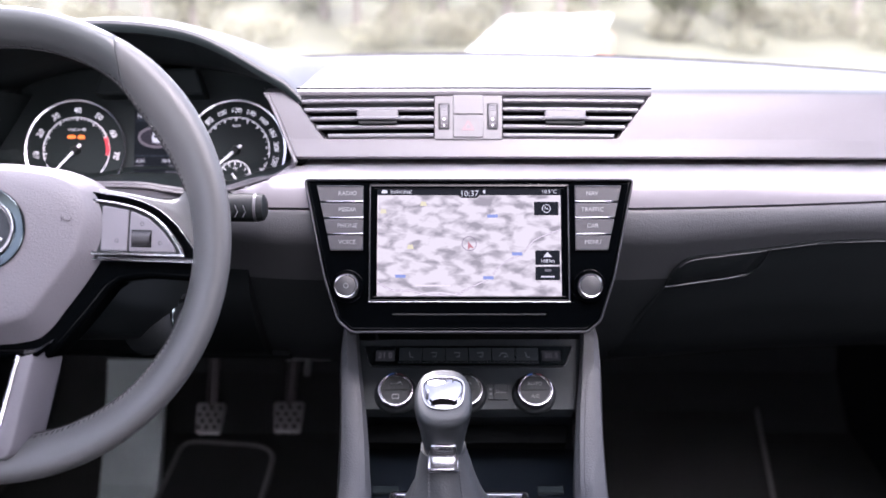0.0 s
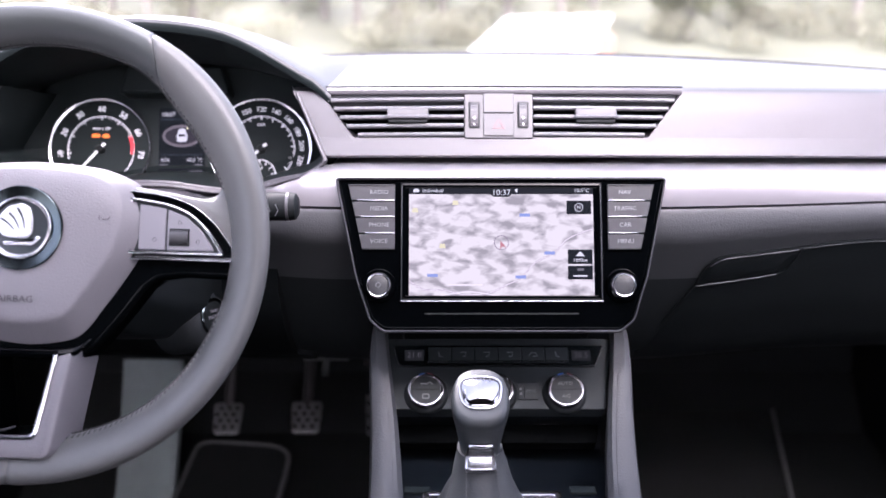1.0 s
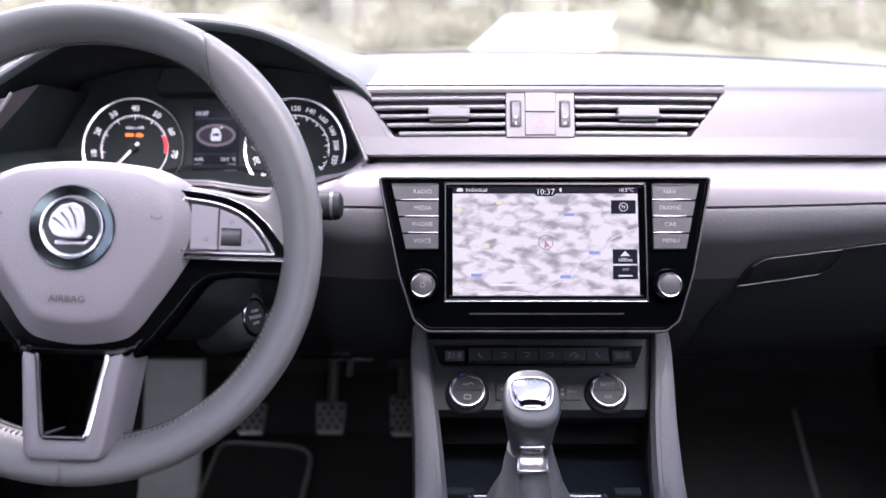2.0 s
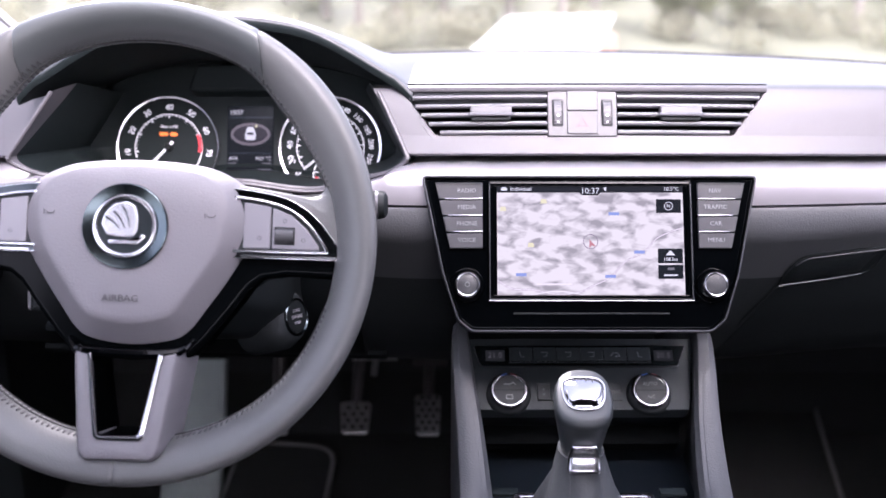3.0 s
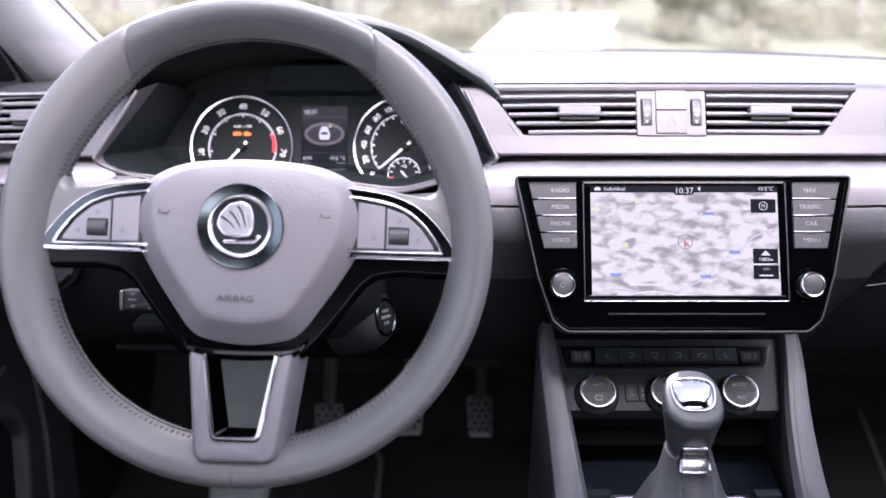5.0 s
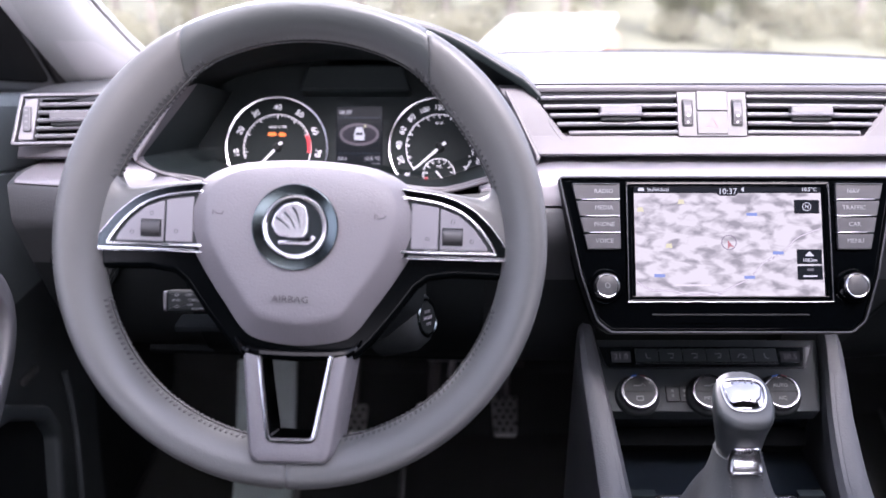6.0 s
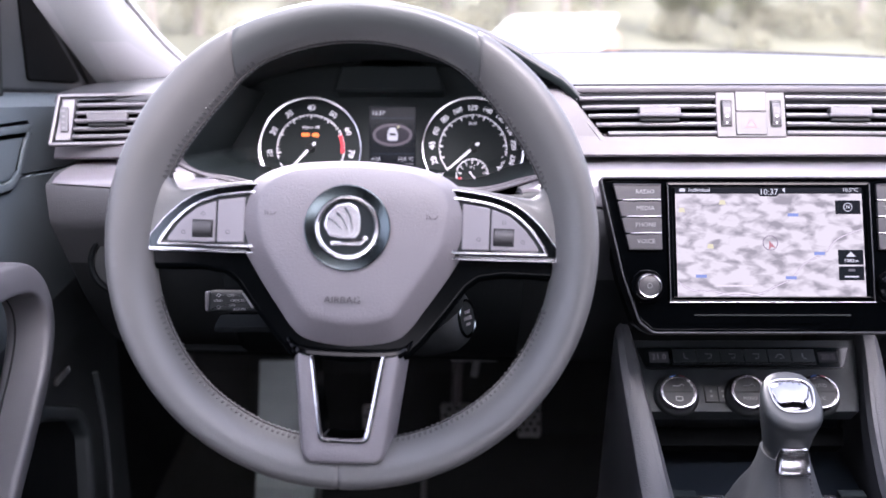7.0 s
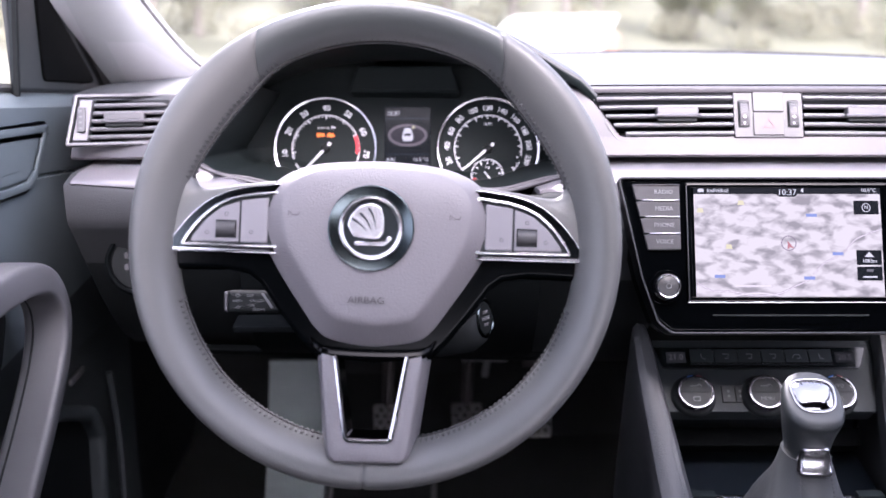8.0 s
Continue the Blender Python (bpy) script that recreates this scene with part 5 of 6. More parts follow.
def steering_wheel():
    w = thing("steering_wheel", tilted(WHEEL_X, 0.6734, 0.7182, 23) @ pose(0, 0, 0, 0, 0, -1.8), "grey leather three-spoke steering wheel with chrome trim", "steering wheel")
    AROUND = [0, 20, 35, 47, 54, 60, 72, 90, 108, 120, 126, 133, 145, 160, 180, 200, 225, 250, 270, 290, 315, 340, 360]
    INNER = [0.1470, 0.1462, 0.1445, 0.1462, 0.1505, 0.1532, 0.1530, 0.1528, 0.1530, 0.1532, 0.1505, 0.1462, 0.1445, 0.1462, 0.1470, 0.1475, 0.1478, 0.1455, 0.1430, 0.1455, 0.1478, 0.1475, 0.1470]
    OUTER = [0.1792, 0.1805, 0.1822, 0.1826, 0.1822, 0.1816, 0.1803, 0.1795, 0.1803, 0.1816, 0.1822, 0.1826, 0.1822, 0.1805, 0.1788, 0.1785, 0.1785, 0.1775, 0.1768, 0.1775, 0.1785, 0.1788, 0.1792]

    def rim_size(deg):
        """Middle radius and half width of the rim: broad thumb grips at ten and two, slim at the top."""
        d = [(deg + k) % 360 for k in (-3, 0, 3)]
        ri = sum(np.interp(d, AROUND, INNER)) / 3
        ro = sum(np.interp(d, AROUND, OUTER)) / 3
        return (ri + ro) / 2, (ro - ri) / 2

    RIM = 24

    def rim_point(deg, k, grow=1.0):
        """Point k of the section at an angle: the crest lies towards the outside, a broad face falls away to the inner seam."""
        cr, half = rim_size(deg)
        b = 2 * math.pi * k / RIM
        u, v = math.cos(b) * grow, math.sin(b) * grow
        r, z = cr + half * u, 0.0160 * v + 0.0092 * u
        return Vector((r * math.cos(radians(deg)), r * math.sin(radians(deg)), z))

    cuts = [(57.6, 3.7), (123.6, -3.7), (269.0, 0.0), (417.6, 3.7)]
    for i, name in enumerate(("top", "left", "right")):
        (a0, s0), (a1, s1) = cuts[i], cuts[i + 1]
        m = int((a1 - a0) / 2.0)
        stations = [0.0, 0.0035, 0.008] + [k / m for k in range(1, m)] + [0.992, 0.9965, 1.0]
        rows = []
        for f in stations:
            grow = {0.0: 0.93, 0.0035: 0.985, 0.9965: 0.985, 1.0: 0.93}.get(f, 1.0)
            row = []
            for k in range(RIM):
                u = math.cos(2 * math.pi * k / RIM)
                row.append(rim_point(a0 + s0 * u + (a1 + s1 * u - a0 - s0 * u) * f, k, grow))
            rows.append(row)
        bm, vs = loft(rows, closed=True)
        bm.faces.new(vs[0][::-1]), bm.faces.new(vs[-1])
        part("rim_cover", bm, SMOOTHLEATHER if name == "top" else LEATHER, w, "smooth leather top section with shading put into its colour" if name == "top" else "")
    bm, _ = loft([[rim_point(a, k, 0.88) for k in range(RIM)] for a in range(0, 360, 5)], closed=True, loop=True)
    part("rim_core", bm, DARK, w)
    # seam and cross stitches along the inner side
    for a0, a1 in ((18, 162), (198, 259), (281, 342)):
        part("seam", tube([rim_point(a, 11.2, 1.004) for a in span(a0, a1, 60)], 0.0009, 6), RUBBER, w)
    bm = bmesh.new()
    for i in range(220):
        a = 360 * i / 220
        if min(abs(a - x) for x in (0, 180, 360)) < 18 or abs(a - 270) < 11:
            continue
        top = 60 < a < 121
        wide = 0.5 if top else 1.0
        for step in ((0.5,) if top else (1.0, -1.0)):
            p, q = rim_point(a, 11.2 - 1.5 * wide, 1.02), rim_point(a + step, 11.2 + 1.4 * wide, 1.02)
            tube([p, (p + q) / 2 * 0.9985, q], 0.0004 if top else 0.0007, 4, bm=bm, up=(0.3, 0.2, 1))
    tagged(part("stitching", bm, THREAD, w, "grey cross stitching"), kind="stuff")

    # black backing of hub and spokes
    half = [(0.0, 0.050), (0.060, 0.046), (0.085, 0.0400), (0.118, 0.0320), (0.138, 0.0170), (0.1560, -0.0060), (0.1560, -0.0170), (0.150, -0.0225), (0.112, -0.0215), (0.094, -0.0245), (0.0855, -0.031), (0.071, -0.051), (0.0545, -0.072), (0.043, -0.084), (0.0, -0.087)]
    o = rounded(half + [(-x, y) for x, y in half[-2:0:-1]], 0.005, 3)
    part("hub_backing", prism(o, -0.030, -0.004, 0.004), BACKING, w, "piano-black spoke backing")
    part("backing_edge", tube([(x, y, -0.0075) for x, y in inset(o, 0.0008)], 0.0008, 6, closed=True), PIANO, w, "thin black edge")
    # airbag cover
    ph = [(0.0, 0.0628), (0.040, 0.0602), (0.061, 0.0548), (0.0765, 0.0455), (0.0845, 0.032), (0.0868, 0.016), (0.0820, -0.004), (0.0690, -0.027), (0.0550, -0.0475), (0.0430, -0.0640), (0.030, -0.0720), (0.0, -0.0760)]
    loop = [(x, y, 0) for x, y in ph + [(-x, y) for x, y in ph[-2:0:-1]]]
    po = [(p.x, p.y) for p in spline(loop[-2:] + loop + loop[:2], 4)[8:-5]]
    cen = (0.0, 0.0)
    rows = []
    for s, z in ((1.0, -0.016), (1.0, -0.0065), (0.992, -0.0040), (0.975, -0.0020), (0.945, 0.0004), (0.80, 0.0094), (0.775, 0.0106), (0.75, 0.0114), (0.70, 0.0119), (0.5, 0.0130), (0.3, 0.0138), (0.12, 0.0142)):
        row = []
        for x, y in po:
            # the crease runs close to the upper edge and farther in at the sides and foot
            near = min(1.0, max(0.0, (0.060 - y) / 0.045))
            k = 1 - (1 - s) * (0.45 + 0.55 * near) if s > 0.7 else s
            low = min(1.0, max(0.0, (0.010 - y) / 0.07))
            row.append((x * k, y * k, z - 0.007 * low * min(1.0, max(0.0, (1 - s) / 0.2) if z < 0.0094 else 0.0) - 0.004 * (1 - near) * (s > 0.7)))
        rows.append(row)
    bm, vs = loft(rows, closed=True)
    bm.faces.new(vs[-1])
    pad = part("airbag_cover", bm, PADMAT, w, sharp=50)
    words("AIRBAG", 0.0070, HORN, pad, -0.0050, -0.0415, 0.0133, stretch=1.1)
    for s in (-1, 1):
        x = s * 0.0585
        part("horn_symbol", tube([(x - 0.0032, 0.0212, 0.0134), (x - 0.002, 0.0192, 0.0134), (x + 0.002, 0.0192, 0.0134), (x + 0.0032, 0.0212, 0.0134)], 0.0004, 5), HORN, pad)
        part("horn_symbol", tube([(x - 0.0045, 0.0184, 0.0134), (x - 0.0045, 0.0220, 0.0134)], 0.0004, 5), HORN, pad)
    # emblem: bright ring, dark field and a plain bright shape
    e = new("emblem")
    e.parent = w
    e.matrix_basis = pose(-0.0032, 0.0110, 0.0138) @ Matrix.Scale(1.07, 4)
    e.empty_display_size = 0.01
    part("bezel", lathe([(0.0292, -0.002), (0.0292, 0.0012), (0.0289, 0.0019), (0.0284, 0.0021), (0.0279, 0.0019), (0.0225, 0.0010), (0.0212, 0.0006), (0.0205, -0.002)], 64), BEZEL, e, sharp=25)
    part("ring", lathe([(0.0222, -0.001), (0.0219, 0.0018), (0.0212, 0.0026), (0.0198, 0.0028), (0.0189, 0.0020), (0.0186, -0.001)], 64), SATIN, e)
    part("field", lathe([(0, 0.0006), (0.0185, 0.0006), (0.0186, -0.002)], 48), FIELD, e)
    # a plain slanted wing with three slits over a bar
    wing = [(-0.0160, 0.0010), (-0.0140, 0.0085), (-0.0080, 0.0150), (0.0010, 0.0172), (0.0068, 0.0140), (0.0090, 0.0060), (0.0088, -0.0030), (0.0060, -0.0076), (-0.0050, -0.0076), (-0.0120, -0.0060)]
    part("plain_shape", prism(rounded(wing, 0.004, 4), 0.0, 0.0026, 0.0012), EMBLEMSHAPE, e)
    for k in range(3):
        path = spline([(-0.0130 + k * 0.0056, 0.0060 + k * 0.0036, 0.0024), (-0.0080 + k * 0.0048, 0.0030 + k * 0.0024, 0.0028), (-0.0030 + k * 0.0034, -0.0020 + k * 0.0004, 0.0024)], 4)
        part("groove", tube(path, [0.0009 - 0.0006 * i / (len(path) - 1) for i in range(len(path))], 6), FIELD, e)
    part("plain_bar", prism(rounded([(-0.0110, -0.0122), (0.0095, -0.0122), (0.0150, -0.0068), (0.0120, -0.0050), (0.0090, -0.0090), (-0.0110, -0.0094)], 0.0014, 3), 0.0, 0.0025, 0.0009), EMBLEMSHAPE, e)
    # button pods
    for s in (-1, 1):
        outer = spline([(0.0720, 0.0425, 0), (0.1000, 0.0388, 0), (0.1200, 0.0318, 0), (0.1360, 0.0192, 0), (0.1475, 0.0050, 0), (0.1542, -0.0045, 0)], 4)
        po = [(p.x, p.y) for p in outer] + [(0.1535, -0.0088), (0.0720, -0.0088)]
        curve = spline([(0.0720, 0.0372, 0), (0.0980, 0.0338, 0), (0.1165, 0.0272, 0), (0.1300, 0.0162, 0), (0.1395, 0.0040, 0), (0.1435, -0.0030, 0)], 4)
        ro = [(p.x, p.y) for p in curve] + [(0.1422, -0.0052), (0.0720, -0.0052)]
        if s < 0:
            po, ro = [(-x, y) for x, y in po][::-1], [(-x, y) for x, y in ro][::-1]
        pod = part("button_pod", prism(po, -0.010, 0.0008, 0.0006), PODDARK, w, "smoked chrome pod")
        part("pod_edge", hoop(inset(po, -0.0002), 0.0009, -0.004, 0.0014, 0.0003), EMBLEM, pod, "thin chrome edge")
        part("pod_trim", hoop(ro, 0.0026, -0.004, 0.0034, 0.0010), EMBLEM, pod, "bright chrome pod trim")
        part("switch_bed", prism(inset(ro, 0.0025), -0.004, 0.0012), KEYDARK, pod)
        part("chrome_foot", tube(spline([(s * 0.078, -0.0072, 0.0012), (s * 0.115, -0.0072, 0.0012), (s * 0.1530, -0.0070, 0.0002)], 5), 0.0012, 6), EMBLEM, pod, "bright chrome lower edge")
        for o in ([(0.0800, -0.0018), (0.1000, -0.0018), (0.1000, 0.0292), (0.0800, 0.0322)], [(0.1012, -0.0018), (0.1370, -0.0018), (0.1345, 0.0030), (0.1265, 0.0138), (0.1150, 0.0236), (0.1012, 0.0288)]):
            if s < 0:
                o = [(-x, y) for x, y in o][::-1]
            part("button", prism(rounded(o, 0.0015, 3), 0.0, 0.0026, 0.0008), SWITCH, pod)
        x = s * 0.1105
        part("roller_slot", prism(box2(x - 0.0075, 0.0015, x + 0.0075, 0.0145), 0.0, 0.0030), DARK, pod)
        rows = []
        for xx in span(x - 0.0068, x + 0.0068, 2):
            rows.append([(xx, 0.008 + 0.0062 * math.cos(a), 0.0010 + 0.0052 * math.sin(a)) for a in span(0, math.pi, 10)])
        part("roller", thick(rows, (0, 0, -0.0008)), ROLLER, pod)
        for xx, yy in ((0.1245, 0.005), (0.092, 0.006), (0.1105, 0.0190)):
            part("mark", hoop(circle(0.0016, 10, s * xx, yy), 0.0005, 0.002, 0.0028), BUTTON, pod)
        # leather flare where the spoke meets the rim
        top = spline([(s * x, y, 0) for x, y in ((0.076, 0.0452), (0.102, 0.0418), (0.120, 0.0388), (0.1310, 0.0385), (0.1375, 0.0430), (0.1405, 0.0520))], 4)
        low = spline([(s * x, y, 0) for x, y in ((0.076, 0.0420), (0.101, 0.0384), (0.1210, 0.0310), (0.1372, 0.0178), (0.1486, 0.0036), (0.1560, -0.0060))], 4)
        rows = [[p + Vector((0, 0, -0.014)), p + Vector((0, 0, -0.0045)), p * 0.8 + q * 0.2 + Vector((0, 0, -0.0012)), p * 0.45 + q * 0.55, q + Vector((0, 0, 0.0004))] for p, q in zip(top, low)]
        part("spoke_flare", thick(rows, (0, -0.0006, -0.006)), LEATHER, w, sharp=70)
    # lower fork
    fork = [(-0.0366, -0.0795), (-0.0368, -0.086), (-0.0290, -0.1480), (-0.0272, -0.1530), (-0.0230, -0.1560), (0.0230, -0.1560), (0.0272, -0.1530), (0.0290, -0.1480), (0.0368, -0.086), (0.0366, -0.0795),
            (0.0262, -0.0795), (0.0255, -0.084), (0.0165, -0.1370), (0.0140, -0.1400), (-0.0140, -0.1400), (-0.0165, -0.1370), (-0.0255, -0.084), (-0.0262, -0.0795)]
    rings = []
    for d, z in ((-0.0060, -0.030), (-0.0045, -0.012), (-0.0012, 0.0060), (0.0, 0.0082), (0.0006, 0.0093), (0.0020, 0.0100)):
        out, inn = inset(fork, d), inset(fork, max(d, 0.0))
        rings.append([(x, y, z) for x, y in out[:10] + inn[10:]])
    bm, vs = loft(rings, closed=True)
    bm.faces.new(vs[-1]), bm.faces.new(vs[0][::-1])
    for v in bm.verts:
        v.co.z += max(0.0, -0.085 - v.co.y) * 0.135
    lower = part("lower_spoke", bm, PADMAT, w)
    path = [Vector((x, y, 0.0098 + max(0.0, -0.085 - y) * 0.135)) for x, y, _ in spline([(-0.0260, -0.0815, 0), (-0.0242, -0.092, 0), (-0.0172, -0.1345, 0), (-0.0150, -0.1395, 0), (-0.0115, -0.1408, 0), (0.0115, -0.1408, 0), (0.0150, -0.1395, 0), (0.0172, -0.1345, 0), (0.0242, -0.092, 0), (0.0260, -0.0815, 0)], 4)]
    part("fork_trim", tube(path, 0.0021, 8), EMBLEM, lower, "bright chrome fork trim")
    part("hub_trim", tube(spline([(-0.046, -0.0700, -0.002), (-0.040, -0.0775, 0.004), (-0.030, -0.0805, 0.0072), (0.0, -0.0815, 0.0078), (0.030, -0.0805, 0.0072), (0.040, -0.0775, 0.004), (0.046, -0.0700, -0.002)], 4), [0.0034 * min(1.0, 0.25 + 0.13 * min(i, 24 - i)) for i in range(25)], 8), PIANO, w, "piano-black lip under the airbag cover")
    rows = []
    for x, y, _ in spline([(0.0254, -0.0800, 0), (0.0247, -0.0850, 0), (0.0160, -0.1360, 0), (0.0138, -0.1392, 0), (-0.0138, -0.1392, 0), (-0.0160, -0.1360, 0), (-0.0247, -0.0850, 0), (-0.0254, -0.0800, 0)], 4):
        rise = max(0.0, -0.085 - y) * 0.135
        rows.append([(x, y, 0.0085 + rise), (x * 0.99, y, -0.008 + rise), (x * 0.97, y, -0.030)])
    part("fork_liner", thick(rows, (0, 0.0004, 0)), BACKING, lower, "black liner inside the fork")
    part("hub_cap", prism(rounded([(-0.055, -0.04), (0.055, -0.04), (0.05, 0.04), (-0.05, 0.04)], 0.02), -0.07, -0.02, 0.004), DARK, w)


EMBLEM = material("bright_satin_metal", (0.42, 0.42, 0.44), 0.20, metal=1.0)
HORN = material("faint_horn_print", (0.036, 0.035, 0.038), 0.5)
EMBLEMSHAPE = material("silver_emblem", (0.62, 0.62, 0.65), 0.26, metal=0.8)
BEZEL = material("dark_chrome", (0.055, 0.068, 0.073), 0.20, metal=1.0)
PODDARK = material("smoked_pod_chrome", (0.026, 0.031, 0.034), 0.16, metal=1.0)
BACKING = material("satin_black_spoke_plastic", (0.0008, 0.0011, 0.0013), 0.16, specular=0.05)
FIELD = material("dark_grey_enamel", (0.012, 0.0155, 0.017), 0.22)
ROLLER = material("dark_roller_rubber", (0.03, 0.03, 0.032), 0.45, grain=0.3)
steering_wheel()

# ---- column shroud, stalks, start button ----


def column():
    c = thing("steering_column", pose(WHEEL_X, 0.0, 0.0), "black steering column shroud behind the wheel", "steering column")
    rows = []
    for y, hw, zt, zb in ((0.735, 0.050, 0.715, 0.62), (0.77, 0.070, 0.715, 0.595), (0.83, 0.085, 0.705, 0.565), (0.90, 0.088, 0.690, 0.535), (0.97, 0.085, 0.675, 0.52)):
        rows.append([(x, y, z) for x, z in rounded([(-hw, zb + 0.03), (-hw * 0.6, zb), (hw * 0.6, zb), (hw, zb + 0.03), (hw, zt - 0.03), (hw * 0.7, zt), (-hw * 0.7, zt), (-hw, zt - 0.03)], 0.02, 3)])
    bm, vs = loft(rows, closed=True)
    bm.faces.new(vs[0]), bm.faces.new(vs[-1])
    part("shroud", bm, DARK, c)
    rows = []
    for y, hw, zt in ((0.752, 0.046, 0.7165), (0.79, 0.058, 0.7145), (0.84, 0.064, 0.7055), (0.90, 0.066, 0.6925), (0.955, 0.066, 0.680)):
        rows.append([(-hw - 0.012, y, zt - 0.022), (-hw - 0.004, y, zt - 0.006), (-hw * 0.7, y, zt + 0.001), (0, y, zt + 0.003), (hw * 0.7, y, zt + 0.001), (hw + 0.004, y, zt - 0.006), (hw + 0.012, y, zt - 0.022)])
    part("upper_cover", thick(rows, (0, 0, -0.004)), FASCIA, c)

    # right wiper stalk
    m = thing("wiper_stalk", pose(-0.21, 0.815, 0.703, 0, 0, 0), "black wiper stalk with pale symbols", "control stalk", "column stalks")
    bm = tube([(-0.11, 0.03, -0.01), (-0.05, 0.01, -0.003), (-0.015, 0, 0)], [0.008, 0.009, 0.011], 10, up=(0, 0, 1))
    part("arm", bm, DARK, m)
    bm = tube([(-0.018, 0, 0), (-0.012, 0, 0), (0.017, 0, 0), (0.022, 0, 0), (0.0245, 0, 0)], [0.0115, 0.0128, 0.0128, 0.0118, 0.008], 16)
    tip = part("tip", bm, DARK, m)
    part("end_ring", tube([(0.014, 0, 0), (0.0165, 0, 0)], 0.0132, 16), BUTTON, tip)
    for x in (-0.008, -0.001, 0.006):
        part("mark", tube([(x, -0.0128, 0.006), (x + 0.002, -0.0130, 0.0), (x - 0.001, -0.0128, -0.005)], 0.0005, 4), GREYPRINT, tip)
    # cruise stalk, lower left
    s = thing("cruise_stalk", tilted(-0.487, 0.800, 0.6180, 20), "black cruise control stalk with white lettering", "control stalk", "column stalks")
    o = rounded([(-0.0225, -0.0105), (0.034, -0.0095), (0.034, 0.0095), (-0.0215, 0.0105)], 0.004, 4)
    tip = part("tip", prism(o, -0.014, 0.0, 0.004), DARK, s)
    part("end_cap", prism(rounded(box2(-0.0255, -0.0095, -0.0205, 0.0095), 0.003, 3), -0.013, -0.0015, 0.003), BUTTON, tip)
    words("OFF", 0.0036, GREYPRINT, tip, -0.001, 0.0055, 0.0002)
    words("CANCEL", 0.0034, GREYPRINT, tip, 0.005, 0.0010, 0.0002)
    words("ON", 0.0034, GREYPRINT, tip, 0.0, -0.0032, 0.0002)
    words("RESUME", 0.0032, GREYPRINT, tip, 0.007, -0.0070, 0.0002)
    words("SPEED", 0.0030, GREYPRINT, tip, -0.0125, 0.0008, 0.0002)
    part("slider", prism([(0.0090, 0.0075), (0.0110, 0.0080), (0.0200, -0.0050), (0.0180, -0.0060)], -0.001, 0.0008), GREYPRINT, tip)
    for y in (0.0058, -0.0048):
        part("mark", hoop([(-0.0145, y), (-0.0120, y - 0.0018), (-0.0095, y), (-0.0120, y + 0.0018)], 0.0005, -0.001, 0.0004), GREYPRINT, tip)
    part("arm", cuboid(0.030, -0.0085, -0.02, 0.075, 0.0085, -0.004, 0.002), DARK, s)
    # pale lower ledge of the shroud below the stalk
    part("lower_ledge", cuboid(-0.150, 0.83, 0.574, -0.078, 0.86, 0.580, 0.003), LOWER, c)
    # start button
    b = thing("start_button", tilted(-0.276, 0.835, 0.586, 13, 67) @ pose(0, 0, 0, 0, 0, -14) @ Matrix.Scale(1.16, 4), "black engine start button in a grey bezel", "start button")
    part("boss", lathe([(0.030, -0.040), (0.0265, -0.012), (0.0205, -0.003), (0.0160, 0.0)], 32), UNDER, b)
    part("bezel", lathe([(0.0160, -0.002), (0.0158, 0.0012), (0.0148, 0.0022), (0.0138, 0.0012), (0.0136, -0.002)], 40), BEZEL, b)
    cap = part("cap", lathe([(0, 0.0014), (0.0128, 0.0014), (0.0135, 0.0004), (0.0136, -0.004)], 36), DARK, b)
    words("START", 0.0036, SWITCH, cap, 0, 0.0050, 0.0016)
    words("ENGINE", 0.0044, SWITCH, cap, 0, 0.0, 0.0016)
    words("STOP", 0.0036, SWITCH, cap, 0, -0.0050, 0.0016)


column()


def light_switch():
    b = thing("light_switch", tilted(-0.626, 0.925, 0.608, 14, 8), "round dark headlamp switch beside the column", "light switch")
    part("bezel", lathe([(0.034, -0.02), (0.034, 0.002), (0.031, 0.005), (0.029, 0.002), (0.029, -0.01)], 40), LOWER, b)
    part("dial", lathe([(0, 0.002), (0.027, 0.002), (0.029, -0.002)], 36), DARK, b)
    for x, y in ((-0.010, 0.0085), (-0.0105, -0.0035)):
        part("key", prism(rounded(box2(x - 0.0038, y - 0.0030, x + 0.0038, y + 0.0030), 0.001, 2), 0.002, 0.0032), BUTTON, b)
    part("chrome_mark", tube([(0.002, -0.025, 0.004), (0.014, -0.021, 0.004), (0.022, -0.013, 0.004)], 0.0018, 6), CHROME, b)


light_switch()

# ---- footwell ----


def pedal(x, y, z, w, h, label, arm_to):
    p = thing("pedal", tilted(x, y, z, 50), label, "pedal", "pedals in the footwell")
    o = rounded([(-w * 0.42, -h / 2), (w * 0.42, -h / 2), (w / 2, h / 2), (-w / 2, h / 2)], 0.006, 4)
    plate = part("plate", prism(o, -0.008, 0.0, 0.002), PEDAL, p)
    k = 0
    for i in range(int(h / 0.011)):
        for j in range(3):
            cx = (j - 1) * w * 0.28 + (0.003 if i % 2 else -0.003)
            cy = -h / 2 + 0.010 + i * 0.0105
            if cy > h / 2 - 0.005:
                continue
            bm = prism([(cx - 0.004, cy), (cx, cy - 0.004), (cx + 0.004, cy), (cx, cy + 0.004)], -0.001, 0.0025, 0.0006)
            part("grip_stud", bm, RUBBER, plate)
    q = p.matrix_world.inverted()
    a, b = Vector((0.0, h * 0.3, -0.01)), q @ Vector(arm_to)
    part("arm", tube([a, a * 0.5 + b * 0.5 + Vector((0, 0.01, -0.01)), b], [0.009, 0.010, 0.011], 8), PEDALARM, p)
    return p


